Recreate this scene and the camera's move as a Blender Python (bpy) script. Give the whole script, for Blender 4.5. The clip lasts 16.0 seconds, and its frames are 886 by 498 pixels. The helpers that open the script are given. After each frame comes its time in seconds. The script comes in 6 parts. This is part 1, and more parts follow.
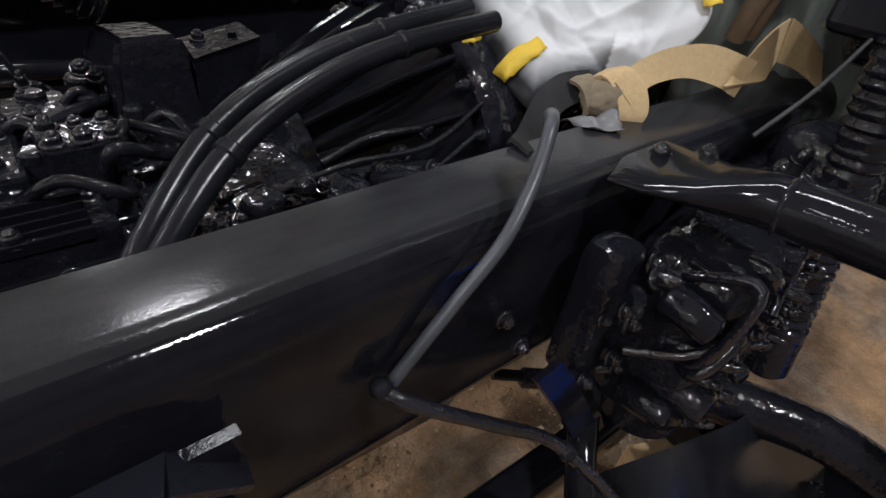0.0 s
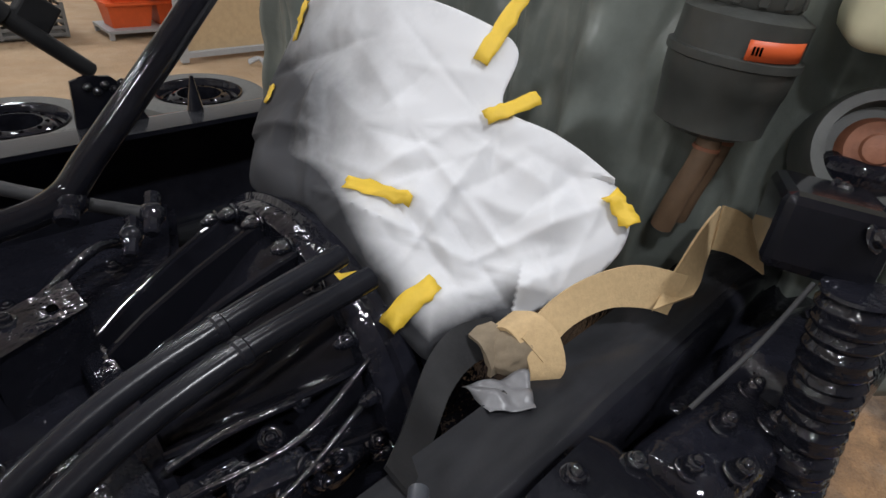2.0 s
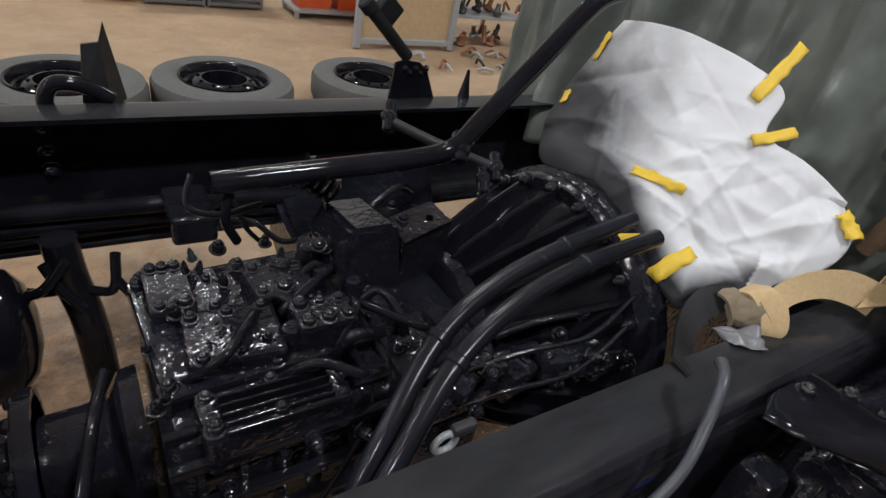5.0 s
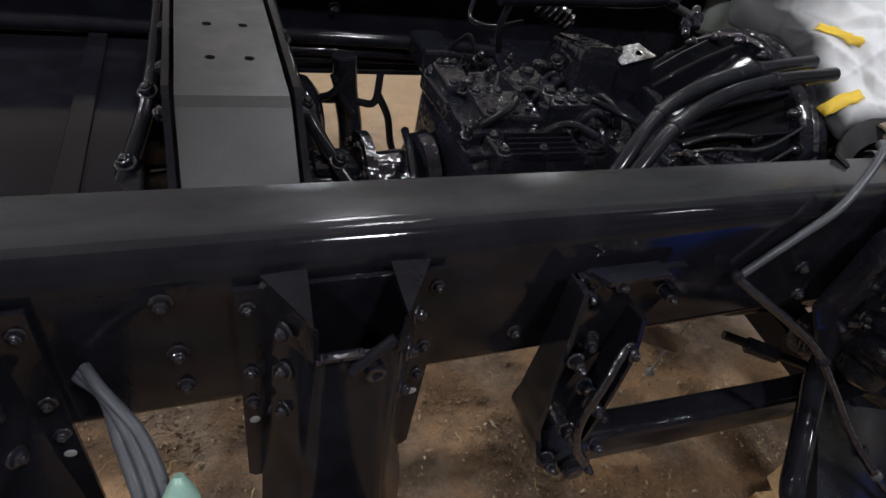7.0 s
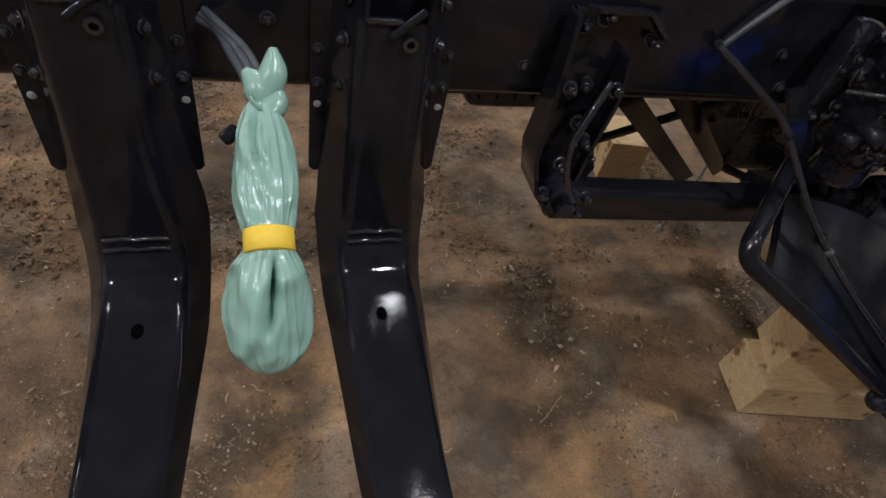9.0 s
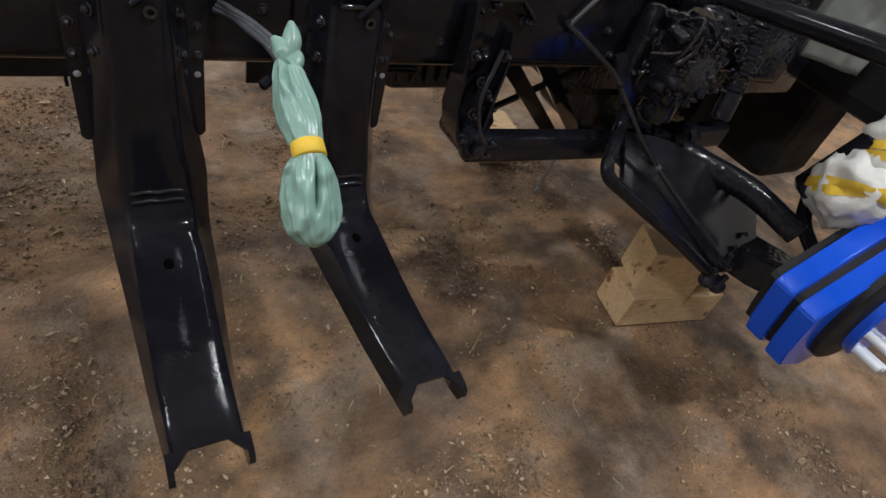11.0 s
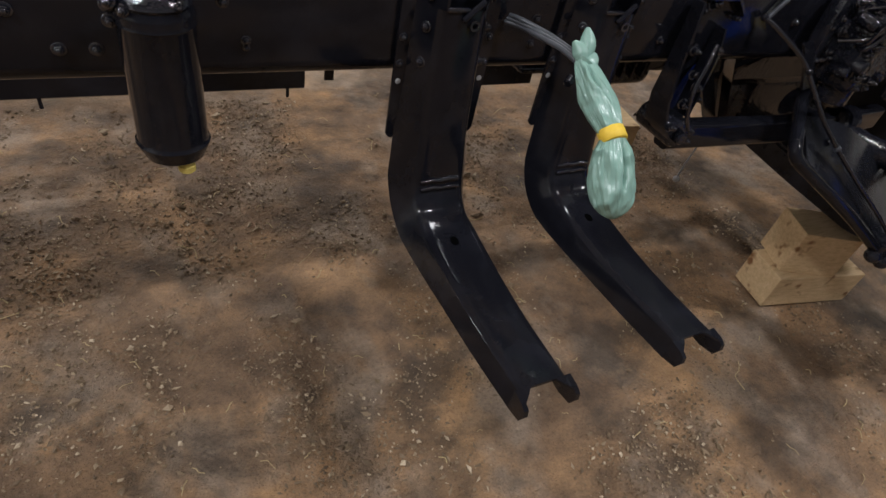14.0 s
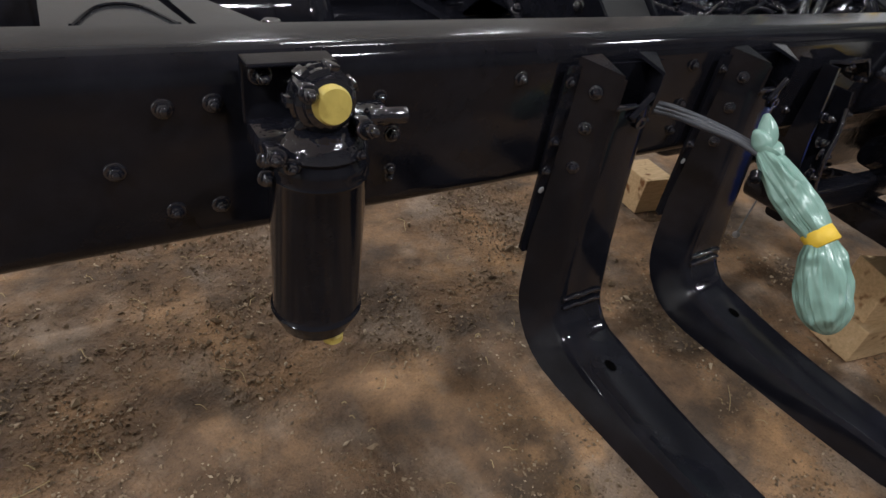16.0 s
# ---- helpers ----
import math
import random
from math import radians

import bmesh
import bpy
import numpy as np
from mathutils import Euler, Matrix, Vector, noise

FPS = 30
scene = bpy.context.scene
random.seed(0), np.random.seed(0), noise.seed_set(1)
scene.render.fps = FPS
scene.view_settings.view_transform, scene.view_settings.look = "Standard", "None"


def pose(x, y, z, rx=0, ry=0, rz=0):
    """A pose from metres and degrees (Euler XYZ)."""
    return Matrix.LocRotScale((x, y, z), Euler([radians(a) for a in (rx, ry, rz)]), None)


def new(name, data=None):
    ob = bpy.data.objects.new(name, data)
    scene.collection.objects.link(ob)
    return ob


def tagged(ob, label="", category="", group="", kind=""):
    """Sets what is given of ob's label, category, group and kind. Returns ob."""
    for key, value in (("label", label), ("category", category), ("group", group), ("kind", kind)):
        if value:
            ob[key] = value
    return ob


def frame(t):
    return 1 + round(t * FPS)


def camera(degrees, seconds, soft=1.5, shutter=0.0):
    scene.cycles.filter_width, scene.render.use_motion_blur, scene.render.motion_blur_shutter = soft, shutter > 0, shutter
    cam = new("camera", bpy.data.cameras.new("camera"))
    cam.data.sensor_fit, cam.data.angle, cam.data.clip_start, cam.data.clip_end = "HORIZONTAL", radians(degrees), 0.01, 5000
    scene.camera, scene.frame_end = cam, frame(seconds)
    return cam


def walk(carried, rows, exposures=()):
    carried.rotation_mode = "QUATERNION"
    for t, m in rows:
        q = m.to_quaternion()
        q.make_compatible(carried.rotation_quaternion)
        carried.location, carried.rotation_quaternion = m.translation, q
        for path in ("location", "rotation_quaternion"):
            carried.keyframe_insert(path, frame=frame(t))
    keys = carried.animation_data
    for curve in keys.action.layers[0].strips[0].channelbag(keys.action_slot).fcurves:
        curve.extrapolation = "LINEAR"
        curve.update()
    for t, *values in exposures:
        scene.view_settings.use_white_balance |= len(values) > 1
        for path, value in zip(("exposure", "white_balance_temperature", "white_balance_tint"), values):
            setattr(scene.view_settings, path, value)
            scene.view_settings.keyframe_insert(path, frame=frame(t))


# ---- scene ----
# Camera and its path
cam = camera(75.7, 16.0)
ROWS = [
    (0.0, 1.2371, -0.2156, 1.3909, 52.28, -8.08, -39.45),
    (0.5, 1.2970, -0.1768, 1.4165, 52.95, -7.36, -40.74),
    (1.0, 1.3496, -0.1509, 1.4456, 54.16, -6.89, -42.48),
    (1.5, 1.4057, -0.1242, 1.4811, 55.75, -6.60, -44.55),
    (2.0, 1.4395, -0.0954, 1.5186, 57.37, -5.76, -44.36),
    (2.5, 1.4450, -0.0746, 1.5468, 57.79, -5.90, -42.14),
    (3.0, 1.4159, -0.0602, 1.5606, 57.71, -6.34, -38.71),
    (5.5, 1.0102, -0.1650, 1.5435, 54.89, -11.23, -28.83),
    (6.0, 0.9170, -0.2177, 1.5217, 52.69, -11.39, -26.62),
    (6.5, 0.8415, -0.2922, 1.4987, 50.58, -11.20, -23.60),
    (7.0, 0.7962, -0.3616, 1.4848, 48.80, -10.30, -18.93),
    (7.5, 0.7648, -0.4431, 1.4614, 46.74, -9.63, -13.77),
    (8.0, 0.7459, -0.5265, 1.4272, 44.86, -10.59, -11.42),
    (8.5, 0.7541, -0.6176, 1.4119, 43.43, -10.85, -11.86),
    (9.0, 0.7465, -0.7030, 1.4000, 42.16, -10.64, -12.64),
    (9.5, 0.7030, -0.7784, 1.4035, 43.41, -11.28, -16.17),
    (12.0, 0.3199, -1.0498, 1.4505, 49.74, -14.69, -29.72),
    (12.5, 0.2369, -1.0585, 1.4431, 49.29, -13.34, -28.50),
    (13.0, 0.1495, -1.0308, 1.4268, 48.32, -12.38, -27.39),
    (13.5, 0.0771, -0.9828, 1.4163, 47.82, -11.26, -25.62),
    (14.0, 0.0329, -0.9229, 1.4061, 48.05, -10.37, -24.93),
    (14.5, -0.0147, -0.8290, 1.3924, 48.91, -8.91, -26.16),
    (15.0, -0.0626, -0.7383, 1.3817, 50.58, -9.05, -27.98),
    (15.5, -0.1068, -0.6527, 1.3648, 52.30, -8.70, -29.85),
    (16.0, -0.1272, -0.5723, 1.3534, 53.57, -7.92, -30.61),
]
walk(cam, [(t, pose(x, y, z, rx, ry, rz)) for t, x, y, z, rx, ry, rz in ROWS])


from mathutils.geometry import delaunay_2d_cdt

# World: a faint glow of an evening outside; the hall is closed
world = bpy.data.worlds.new("world")
scene.world = world
world.use_nodes = True
world.node_tree.nodes["Background"].inputs["Color"].default_value = (0.5, 0.6, 0.8, 1)
world.node_tree.nodes["Background"].inputs["Strength"].default_value = 0.02
scene.view_settings.exposure = 0.0

LAMP_X = (-7.4, -3.3, 2.2, 6.7)
# row at 7.6 is unseen, added to brighten the far floor and wall
LAMP_Y = (-2.4, 1.2, 3.7, 7.6)
CEIL = 6.2
LAMP_WATTS = 91


# ---------------------------------------------------------------- materials
def nodes_of(name):
    m = bpy.data.materials.new(name)
    m.use_nodes = True
    nt = m.node_tree
    b = nt.nodes["Principled BSDF"]
    return m, nt, b


def coords(nt, scale=(1, 1, 1)):
    g = nt.nodes.new("ShaderNodeNewGeometry")
    mp = nt.nodes.new("ShaderNodeMapping")
    mp.inputs["Scale"].default_value = scale
    nt.links.new(g.outputs["Position"], mp.inputs["Vector"])
    return mp.outputs["Vector"]


def ridges(nt, vec, scale, detail=2):
    n = nt.nodes.new("ShaderNodeTexNoise")
    n.noise_type = "RIDGED_MULTIFRACTAL"
    n.inputs["Scale"].default_value, n.inputs["Detail"].default_value = scale, detail
    nt.links.new(vec, n.inputs["Vector"])
    return n.outputs["Fac"]


def noise_tex(nt, vec, scale, detail=4, rough=0.6):
    n = nt.nodes.new("ShaderNodeTexNoise")
    n.inputs["Scale"].default_value, n.inputs["Detail"].default_value, n.inputs["Roughness"].default_value = scale, detail, rough
    nt.links.new(vec, n.inputs["Vector"])
    return n.outputs["Fac"]


def ramp(nt, fac, stops):
    r = nt.nodes.new("ShaderNodeValToRGB")
    els = r.color_ramp.elements
    while len(els) < len(stops):
        els.new(0.5)
    for e, (p, c) in zip(els, stops):
        e.position = p
        e.color = (*c, 1) if len(c) == 3 else c
    nt.links.new(fac, r.inputs["Fac"])
    return r.outputs["Color"]


def mix(nt, fac, a, b):
    m = nt.nodes.new("ShaderNodeMix")
    m.data_type = "RGBA"
    for sock, val in ((m.inputs["Factor"], fac), (m.inputs["A"], a), (m.inputs["B"], b)):
        if isinstance(val, (int, float)):
            sock.default_value = val
        elif isinstance(val, tuple):
            sock.default_value = (*val, 1)
        else:
            nt.links.new(val, sock)
    return m.outputs["Result"]


def bump(nt, b, height, strength, dist=0.002, before=None):
    n = nt.nodes.new("ShaderNodeBump")
    n.inputs["Strength"].default_value, n.inputs["Distance"].default_value = strength, dist
    nt.links.new(height, n.inputs["Height"])
    if before is not None:
        nt.links.new(before, n.inputs["Normal"])
    nt.links.new(n.outputs["Normal"], b.inputs["Normal"])
    return n.outputs["Normal"]


def black_paint(name, rough=0.042, base=(0.0072, 0.0074, 0.0104), peel=0.10, lumps=0.0, grey_on_top=0.0):
    """Wet-looking chassis enamel: orange peel, a few runs, faint overspray dust."""
    m, nt, b = nodes_of(name)
    v = coords(nt)
    dust = noise_tex(nt, v, 9, 6, 0.65)
    nt.links.new(ramp(nt, dust, [(0.45, base), (0.8, tuple(c * 2.0 + 0.002 for c in base))]), b.inputs["Base Color"])
    nt.links.new(ramp(nt, noise_tex(nt, v, 5, 5), [(0.35, (rough,) * 3), (0.75, (rough * 2.1,) * 3)]), b.inputs["Roughness"])
    if grey_on_top:
        # grey on level faces, in streaks: spray dust plus ceiling reflection painted in
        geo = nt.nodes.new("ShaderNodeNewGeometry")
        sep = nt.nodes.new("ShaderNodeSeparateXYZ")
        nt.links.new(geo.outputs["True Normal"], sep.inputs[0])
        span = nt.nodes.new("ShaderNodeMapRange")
        span.inputs["From Min"].default_value, span.inputs["From Max"].default_value, span.inputs["To Max"].default_value = 0.86, 0.999, grey_on_top
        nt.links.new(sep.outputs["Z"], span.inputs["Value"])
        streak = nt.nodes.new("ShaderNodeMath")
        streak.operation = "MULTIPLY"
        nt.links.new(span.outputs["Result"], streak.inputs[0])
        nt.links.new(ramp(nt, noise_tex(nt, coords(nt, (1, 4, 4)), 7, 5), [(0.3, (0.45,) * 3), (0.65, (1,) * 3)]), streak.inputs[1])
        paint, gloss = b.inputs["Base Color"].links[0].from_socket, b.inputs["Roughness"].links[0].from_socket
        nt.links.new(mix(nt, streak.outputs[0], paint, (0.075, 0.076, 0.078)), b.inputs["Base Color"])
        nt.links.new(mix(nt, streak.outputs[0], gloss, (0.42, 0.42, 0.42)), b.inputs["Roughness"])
    n1 = bump(nt, b, noise_tex(nt, v, 260, 2), peel, 0.0012)
    if lumps:
        bump(nt, b, noise_tex(nt, v, 75, 2, 0.5), lumps, 0.003, n1)
    b.inputs["Specular IOR Level"].default_value = 0.27
    return m


M_BLACK = black_paint("black_enamel")
M_RAIL = black_paint("grey_topped_rail_enamel", grey_on_top=0.34)
M_CAST = black_paint("black_enamel_on_castings", 0.045, (0.009, 0.0093, 0.0135), 0.1, 0.7)
M_BOLT = black_paint("wet_enamel_on_bolts", 0.035, (0.009, 0.0093, 0.0135), 0.1, 0.9)
M_BOLT.node_tree.nodes["Principled BSDF"].inputs["Specular IOR Level"].default_value = 0.9
M_CAST.node_tree.nodes["Principled BSDF"].inputs["Specular IOR Level"].default_value = 0.42
M_RUBBER = black_paint("painted_rubber_hose", 0.16, (0.010, 0.0105, 0.014), 0.1)
M_OVER = black_paint("overspray_black", 0.45, (0.012, 0.012, 0.013), 0.2)


def soft_mat(name, base, vary=0.12, rough=0.8, scale=30, bump_s=0.3, bump_d=0.002, big=3, crinkle=0.0):
    m, nt, b = nodes_of(name)
    v = coords(nt)
    lo, hi = tuple(c * (1 - vary) for c in base), tuple(min(1, c * (1 + vary)) for c in base)
    fine = ramp(nt, noise_tex(nt, v, scale, 5), [(0.3, lo), (0.7, hi)])
    large = ramp(nt, noise_tex(nt, v, big, 4), [(0.3, tuple(c * (1 - vary) for c in base)), (0.7, base)])
    nt.links.new(mix(nt, 0.5, fine, large), b.inputs["Base Color"])
    b.inputs["Roughness"].default_value = rough
    n1 = bump(nt, b, noise_tex(nt, v, scale * 2, 4), bump_s, bump_d)
    if crinkle:
        bump(nt, b, ridges(nt, v, crinkle), 1.0, 0.02, n1)
    return m


M_TAPE = soft_mat("yellow_masking_tape", (0.82, 0.55, 0.05), 0.1, 0.6, 60, 0.3)
M_PLUG = soft_mat("yellow_plug_plastic", (0.60, 0.47, 0.12), 0.15, 0.5, 60, 0.3)
M_STRAP = soft_mat("beige_webbing", (0.56, 0.40, 0.215), 0.16, 0.9, 160, 0.6, 0.001)
M_STRAP2 = soft_mat("overspray_greyed_webbing", (0.24, 0.19, 0.13), 0.35, 0.9, 60, 0.6, 0.001)
M_TARP = soft_mat("grey_green_tarpaulin", (0.20, 0.22, 0.20), 0.25, 0.3, 22, 0.4, 0.003, 3, 9)
M_GREY = soft_mat("grey_plastic", (0.33, 0.33, 0.34), 0.1, 0.5, 40)
M_PLASTIC = soft_mat("black_plastic", (0.055, 0.058, 0.054), 0.2, 0.4, 60, 0.2)
M_ORANGE = soft_mat("orange_plastic", (0.75, 0.12, 0.03), 0.12, 0.45, 20, 0.1)
M_CREAM = soft_mat("cream_plastic", (0.75, 0.72, 0.5), 0.1, 0.5, 20, 0.2)
M_RUST = soft_mat("rusty_steel", (0.28, 0.11, 0.06), 0.4, 0.6, 60, 0.5)
M_BLUE = soft_mat("blue_enamel", (0.005, 0.09, 0.72), 0.08, 0.16, 20, 0.05)
M_STUD = soft_mat("pale_stud_sleeve", (0.70, 0.74, 0.78), 0.1, 0.3, 40, 0.1)
M_TYRE = soft_mat("dusty_tyre_rubber", (0.10, 0.10, 0.095), 0.25, 0.75, 40, 0.4)
M_WALL = soft_mat("pale_plaster", (0.68, 0.68, 0.66), 0.12, 0.85, 8, 0.3)
# south wall is out of view; dark so the rail web mirrors little light
M_DARK_WALL = soft_mat("dark_unseen_wall", (0.16, 0.155, 0.15), 0.15, 0.8, 8, 0.3)
M_CEIL = soft_mat("pale_metal_roof_sheet", (0.72, 0.72, 0.70), 0.1, 0.6, 4, 0.1)
M_CARD = soft_mat("tan_board", (0.52, 0.38, 0.22), 0.15, 0.85, 25, 0.2)
M_GREEN = soft_mat("green_bag_film", (0.245, 0.405, 0.345), 0.12, 0.27, 18, 0.25, 0.004, 3, 26)
M_WRAP = soft_mat("white_wrapping_film", (0.72, 0.72, 0.68), 0.12, 0.4, 40, 0.5, 0.004)
M_STEEL = soft_mat("bright_grey_steel", (0.35, 0.36, 0.37), 0.15, 0.35, 30, 0.2)


M_FILM = soft_mat("dusted_grey_film", (0.19, 0.19, 0.20), 0.25, 0.35, 30, 0.2)
M_CROSS = black_paint("dusted_black_enamel", 0.33, (0.0115, 0.0118, 0.013), 0.12)
M_CROSS.node_tree.nodes["Principled BSDF"].inputs["Specular IOR Level"].default_value = 0.5
M_STEEL2 = black_paint("dusty_painted_rod", 0.35, (0.03, 0.03, 0.032), 0.2)


M_GREY2 = soft_mat("overspray_grey_hose", (0.066, 0.071, 0.084), 0.4, 0.38, 30, 0.3)


def paper_mat():
    m, nt, b = nodes_of("white_masking_paper")
    v = coords(nt)
    # soot-like overspray mist in uneven patches, strongest on the sheet's painted-over fringe
    fringe = nt.nodes.new("ShaderNodeAttribute")
    fringe.attribute_name = "mist"
    add = nt.nodes.new("ShaderNodeMath")
    add.operation = "MULTIPLY_ADD"
    nt.links.new(noise_tex(nt, v, 26, 5), add.inputs[0])
    add.inputs[1].default_value = 0.3
    nt.links.new(fringe.outputs["Fac"], add.inputs[2])
    mist = ramp(nt, add.outputs[0], [(0.16, (0, 0, 0)), (0.85, (1, 1, 1))])
    nt.links.new(mix(nt, mist, (0.70, 0.705, 0.725), (0.03, 0.031, 0.036)), b.inputs["Base Color"])
    b.inputs["Roughness"].default_value = 0.7
    bump(nt, b, ridges(nt, v, 11, 1), 0.25, 0.006)
    return m


M_PAPER = paper_mat()


def wood_mat():
    m, nt, b = nodes_of("sawn_softwood")
    v = coords(nt, (3, 22, 22))
    grain = noise_tex(nt, v, 3.5, 6, 0.7)
    col = ramp(nt, grain, [(0.3, (0.50, 0.34, 0.18)), (0.55, (0.64, 0.45, 0.25)), (0.75, (0.72, 0.54, 0.33))])
    knots = ramp(nt, noise_tex(nt, coords(nt), 14, 2), [(0.62, (1, 1, 1)), (0.72, (0.35, 0.22, 0.14))])
    m2 = nt.nodes.new("ShaderNodeMix")
    m2.data_type, m2.blend_type = "RGBA", "MULTIPLY"
    m2.inputs["Factor"].default_value = 1.0
    nt.links.new(col, m2.inputs["A"])
    nt.links.new(knots, m2.inputs["B"])
    nt.links.new(m2.outputs["Result"], b.inputs["Base Color"])
    b.inputs["Roughness"].default_value = 0.8
    bump(nt, b, grain, 0.4, 0.003)
    return m


M_WOOD = wood_mat()


def floor_mat():
    m, nt, b = nodes_of("dirty_concrete")
    v = coords(nt)
    big = ramp(nt, noise_tex(nt, v, 1.9, 7, 0.58), [(0.34, (0.104, 0.065, 0.038)), (0.47, (0.213, 0.128, 0.071)), (0.56, (0.328, 0.194, 0.100)), (0.68, (0.468, 0.277, 0.138))])
    grey = ramp(nt, noise_tex(nt, coords(nt, (1.3, 1, 1)), 2.6, 7, 0.6), [(0.50, (0, 0, 0)), (0.63, (0.9, 0.9, 0.9))])
    c1 = mix(nt, grey, big, (0.305, 0.226, 0.163))
    stain = ramp(nt, noise_tex(nt, coords(nt, (1, 1.4, 1)), 2.2, 8, 0.64), [(0.50, (0, 0, 0)), (0.63, (0.8, 0.8, 0.8))])
    c2 = mix(nt, stain, c1, (0.068, 0.047, 0.031))
    grit = ramp(nt, noise_tex(nt, v, 120, 3, 0.7), [(0.34, (0.45, 0.42, 0.40)), (0.45, (0.92, 0.92, 0.92)), (0.6, (1, 1, 1)), (0.72, (1.6, 1.5, 1.4))])
    m2 = nt.nodes.new("ShaderNodeMix")
    m2.data_type, m2.blend_type = "RGBA", "MULTIPLY"
    m2.inputs["Factor"].default_value = 0.5
    mid = ramp(nt, noise_tex(nt, coords(nt, (1, 1.3, 1)), 7.5, 9, 0.72), [(0.34, (0.55, 0.54, 0.54)), (0.5, (1, 1, 1)), (0.66, (1.45, 1.42, 1.36))])
    m3 = nt.nodes.new("ShaderNodeMix")
    m3.data_type, m3.blend_type = "RGBA", "MULTIPLY"
    m3.inputs["Factor"].default_value = 0.7
    nt.links.new(c2, m3.inputs["A"])
    nt.links.new(mid, m3.inputs["B"])
    nt.links.new(m3.outputs["Result"], m2.inputs["A"])
    nt.links.new(grit, m2.inputs["B"])
    sep = nt.nodes.new("ShaderNodeSeparateXYZ")
    nt.links.new(v, sep.inputs[0])
    edge = nt.nodes.new("ShaderNodeMath")
    edge.operation = "MULTIPLY_ADD"
    nt.links.new(noise_tex(nt, v, 0.9, 4), edge.inputs[0])
    edge.inputs[1].default_value = 1.2
    nt.links.new(sep.outputs["Y"], edge.inputs[2])
    swept = ramp(nt, edge.outputs[0], [(0.0, (0, 0, 0)), (1.0, (0.85, 0.85, 0.85))])
    span = nt.nodes.new("ShaderNodeMapRange")
    span.inputs["From Min"].default_value, span.inputs["From Max"].default_value = 2.1, 3.1
    nt.links.new(edge.outputs[0], span.inputs["Value"])
    nt.links.new(span.outputs["Result"], swept.node.inputs["Fac"])
    clean = ramp(nt, noise_tex(nt, coords(nt, (1, 1.6, 1)), 1.4, 6, 0.6), [(0.3, (0.40, 0.275, 0.165)), (0.7, (0.50, 0.36, 0.225))])
    nt.links.new(mix(nt, swept, m2.outputs["Result"], clean), b.inputs["Base Color"])
    nt.links.new(ramp(nt, noise_tex(nt, v, 6, 4), [(0.3, (0.5,) * 3), (0.7, (0.9,) * 3)]), b.inputs["Roughness"])
    n1 = bump(nt, b, noise_tex(nt, v, 90, 5, 0.7), 0.7, 0.010)
    bump(nt, b, noise_tex(nt, v, 16, 6, 0.65), 0.8, 0.035, n1)
    return m


M_FLOOR = floor_mat()
M_PEBBLE, _nt, _b = nodes_of("grit_and_crumbs")
_g = _nt.nodes.new("ShaderNodeNewGeometry")
_nt.links.new(ramp(_nt, _g.outputs["Random Per Island"], [(0.0, (0.14, 0.095, 0.058)), (0.45, (0.22, 0.152, 0.092)), (0.85, (0.35, 0.255, 0.16)), (1.0, (0.60, 0.48, 0.34))]), _b.inputs["Base Color"])
_b.inputs["Roughness"].default_value = 0.75


# ---------------------------------------------------------------- mesh helpers
def thing(name, loc=(0, 0, 0), label="", category="", group="", kind=""):
    ob = new(name)
    ob.location = loc
    return tagged(ob, label, category, group, kind)


def origin_of(ob):
    o = Vector(ob.location)
    while ob.parent:
        ob = ob.parent
        o += Vector(ob.location)
    return o


def part(name, bm, material, parent=None, label="", smooth=None):
    """Links a bmesh given in world metres as one mesh object under its parent."""
    if parent is not None:
        bmesh.ops.translate(bm, verts=bm.verts, vec=-origin_of(parent))
    bmesh.ops.recalc_face_normals(bm, faces=bm.faces)
    me = bpy.data.meshes.new(name)
    bm.to_mesh(me)
    bm.free()
    me.materials.append(material)
    if smooth is not None:
        for p in me.polygons:
            p.use_smooth = True
        me.set_sharp_from_angle(angle=radians(smooth))
    ob = new(name, me)
    if parent is not None:
        ob.parent = parent
    return tagged(ob, label)


def setting(name, bm, material, label, category="", smooth=None):
    return tagged(part(name, bm, material, None, label, smooth), category=category, kind="structure")


def merge(bm, tmp):
    me = bpy.data.meshes.new("tmp")
    tmp.to_mesh(me)
    tmp.free()
    bm.from_mesh(me)
    bpy.data.meshes.remove(me)


def box(bm, centre, size, bevel=0.0, rot=(0, 0, 0), seg=2):
    tmp = bmesh.new()
    bmesh.ops.create_cube(tmp, size=1.0)
    bmesh.ops.scale(tmp, verts=tmp.verts, vec=size)
    if bevel:
        bmesh.ops.bevel(tmp, geom=tmp.edges[:], offset=bevel, segments=seg, profile=0.5, affect="EDGES")
    bmesh.ops.transform(tmp, matrix=pose(*centre, *rot), verts=tmp.verts)
    merge(bm, tmp)
    return bm


def frame_on(axis):
    a = Vector(axis).normalized()
    up = Vector((0, 0, 1)) if abs(a.z) < 0.95 else Vector((1, 0, 0))
    u = a.cross(up).normalized()
    return u, a.cross(u).normalized()


def loft(bm, rings, cap=True, closed=True):
    vs = [[bm.verts.new(p) for p in ring] for ring in rings]
    for a, b in zip(vs, vs[1:]):
        n = len(a)
        for i in range(n if closed else n - 1):
            bm.faces.new((a[i], a[(i + 1) % n], b[(i + 1) % n], b[i]))
    if cap and closed:
        bm.faces.new(vs[0])
        bm.faces.new(vs[-1])
    return bm


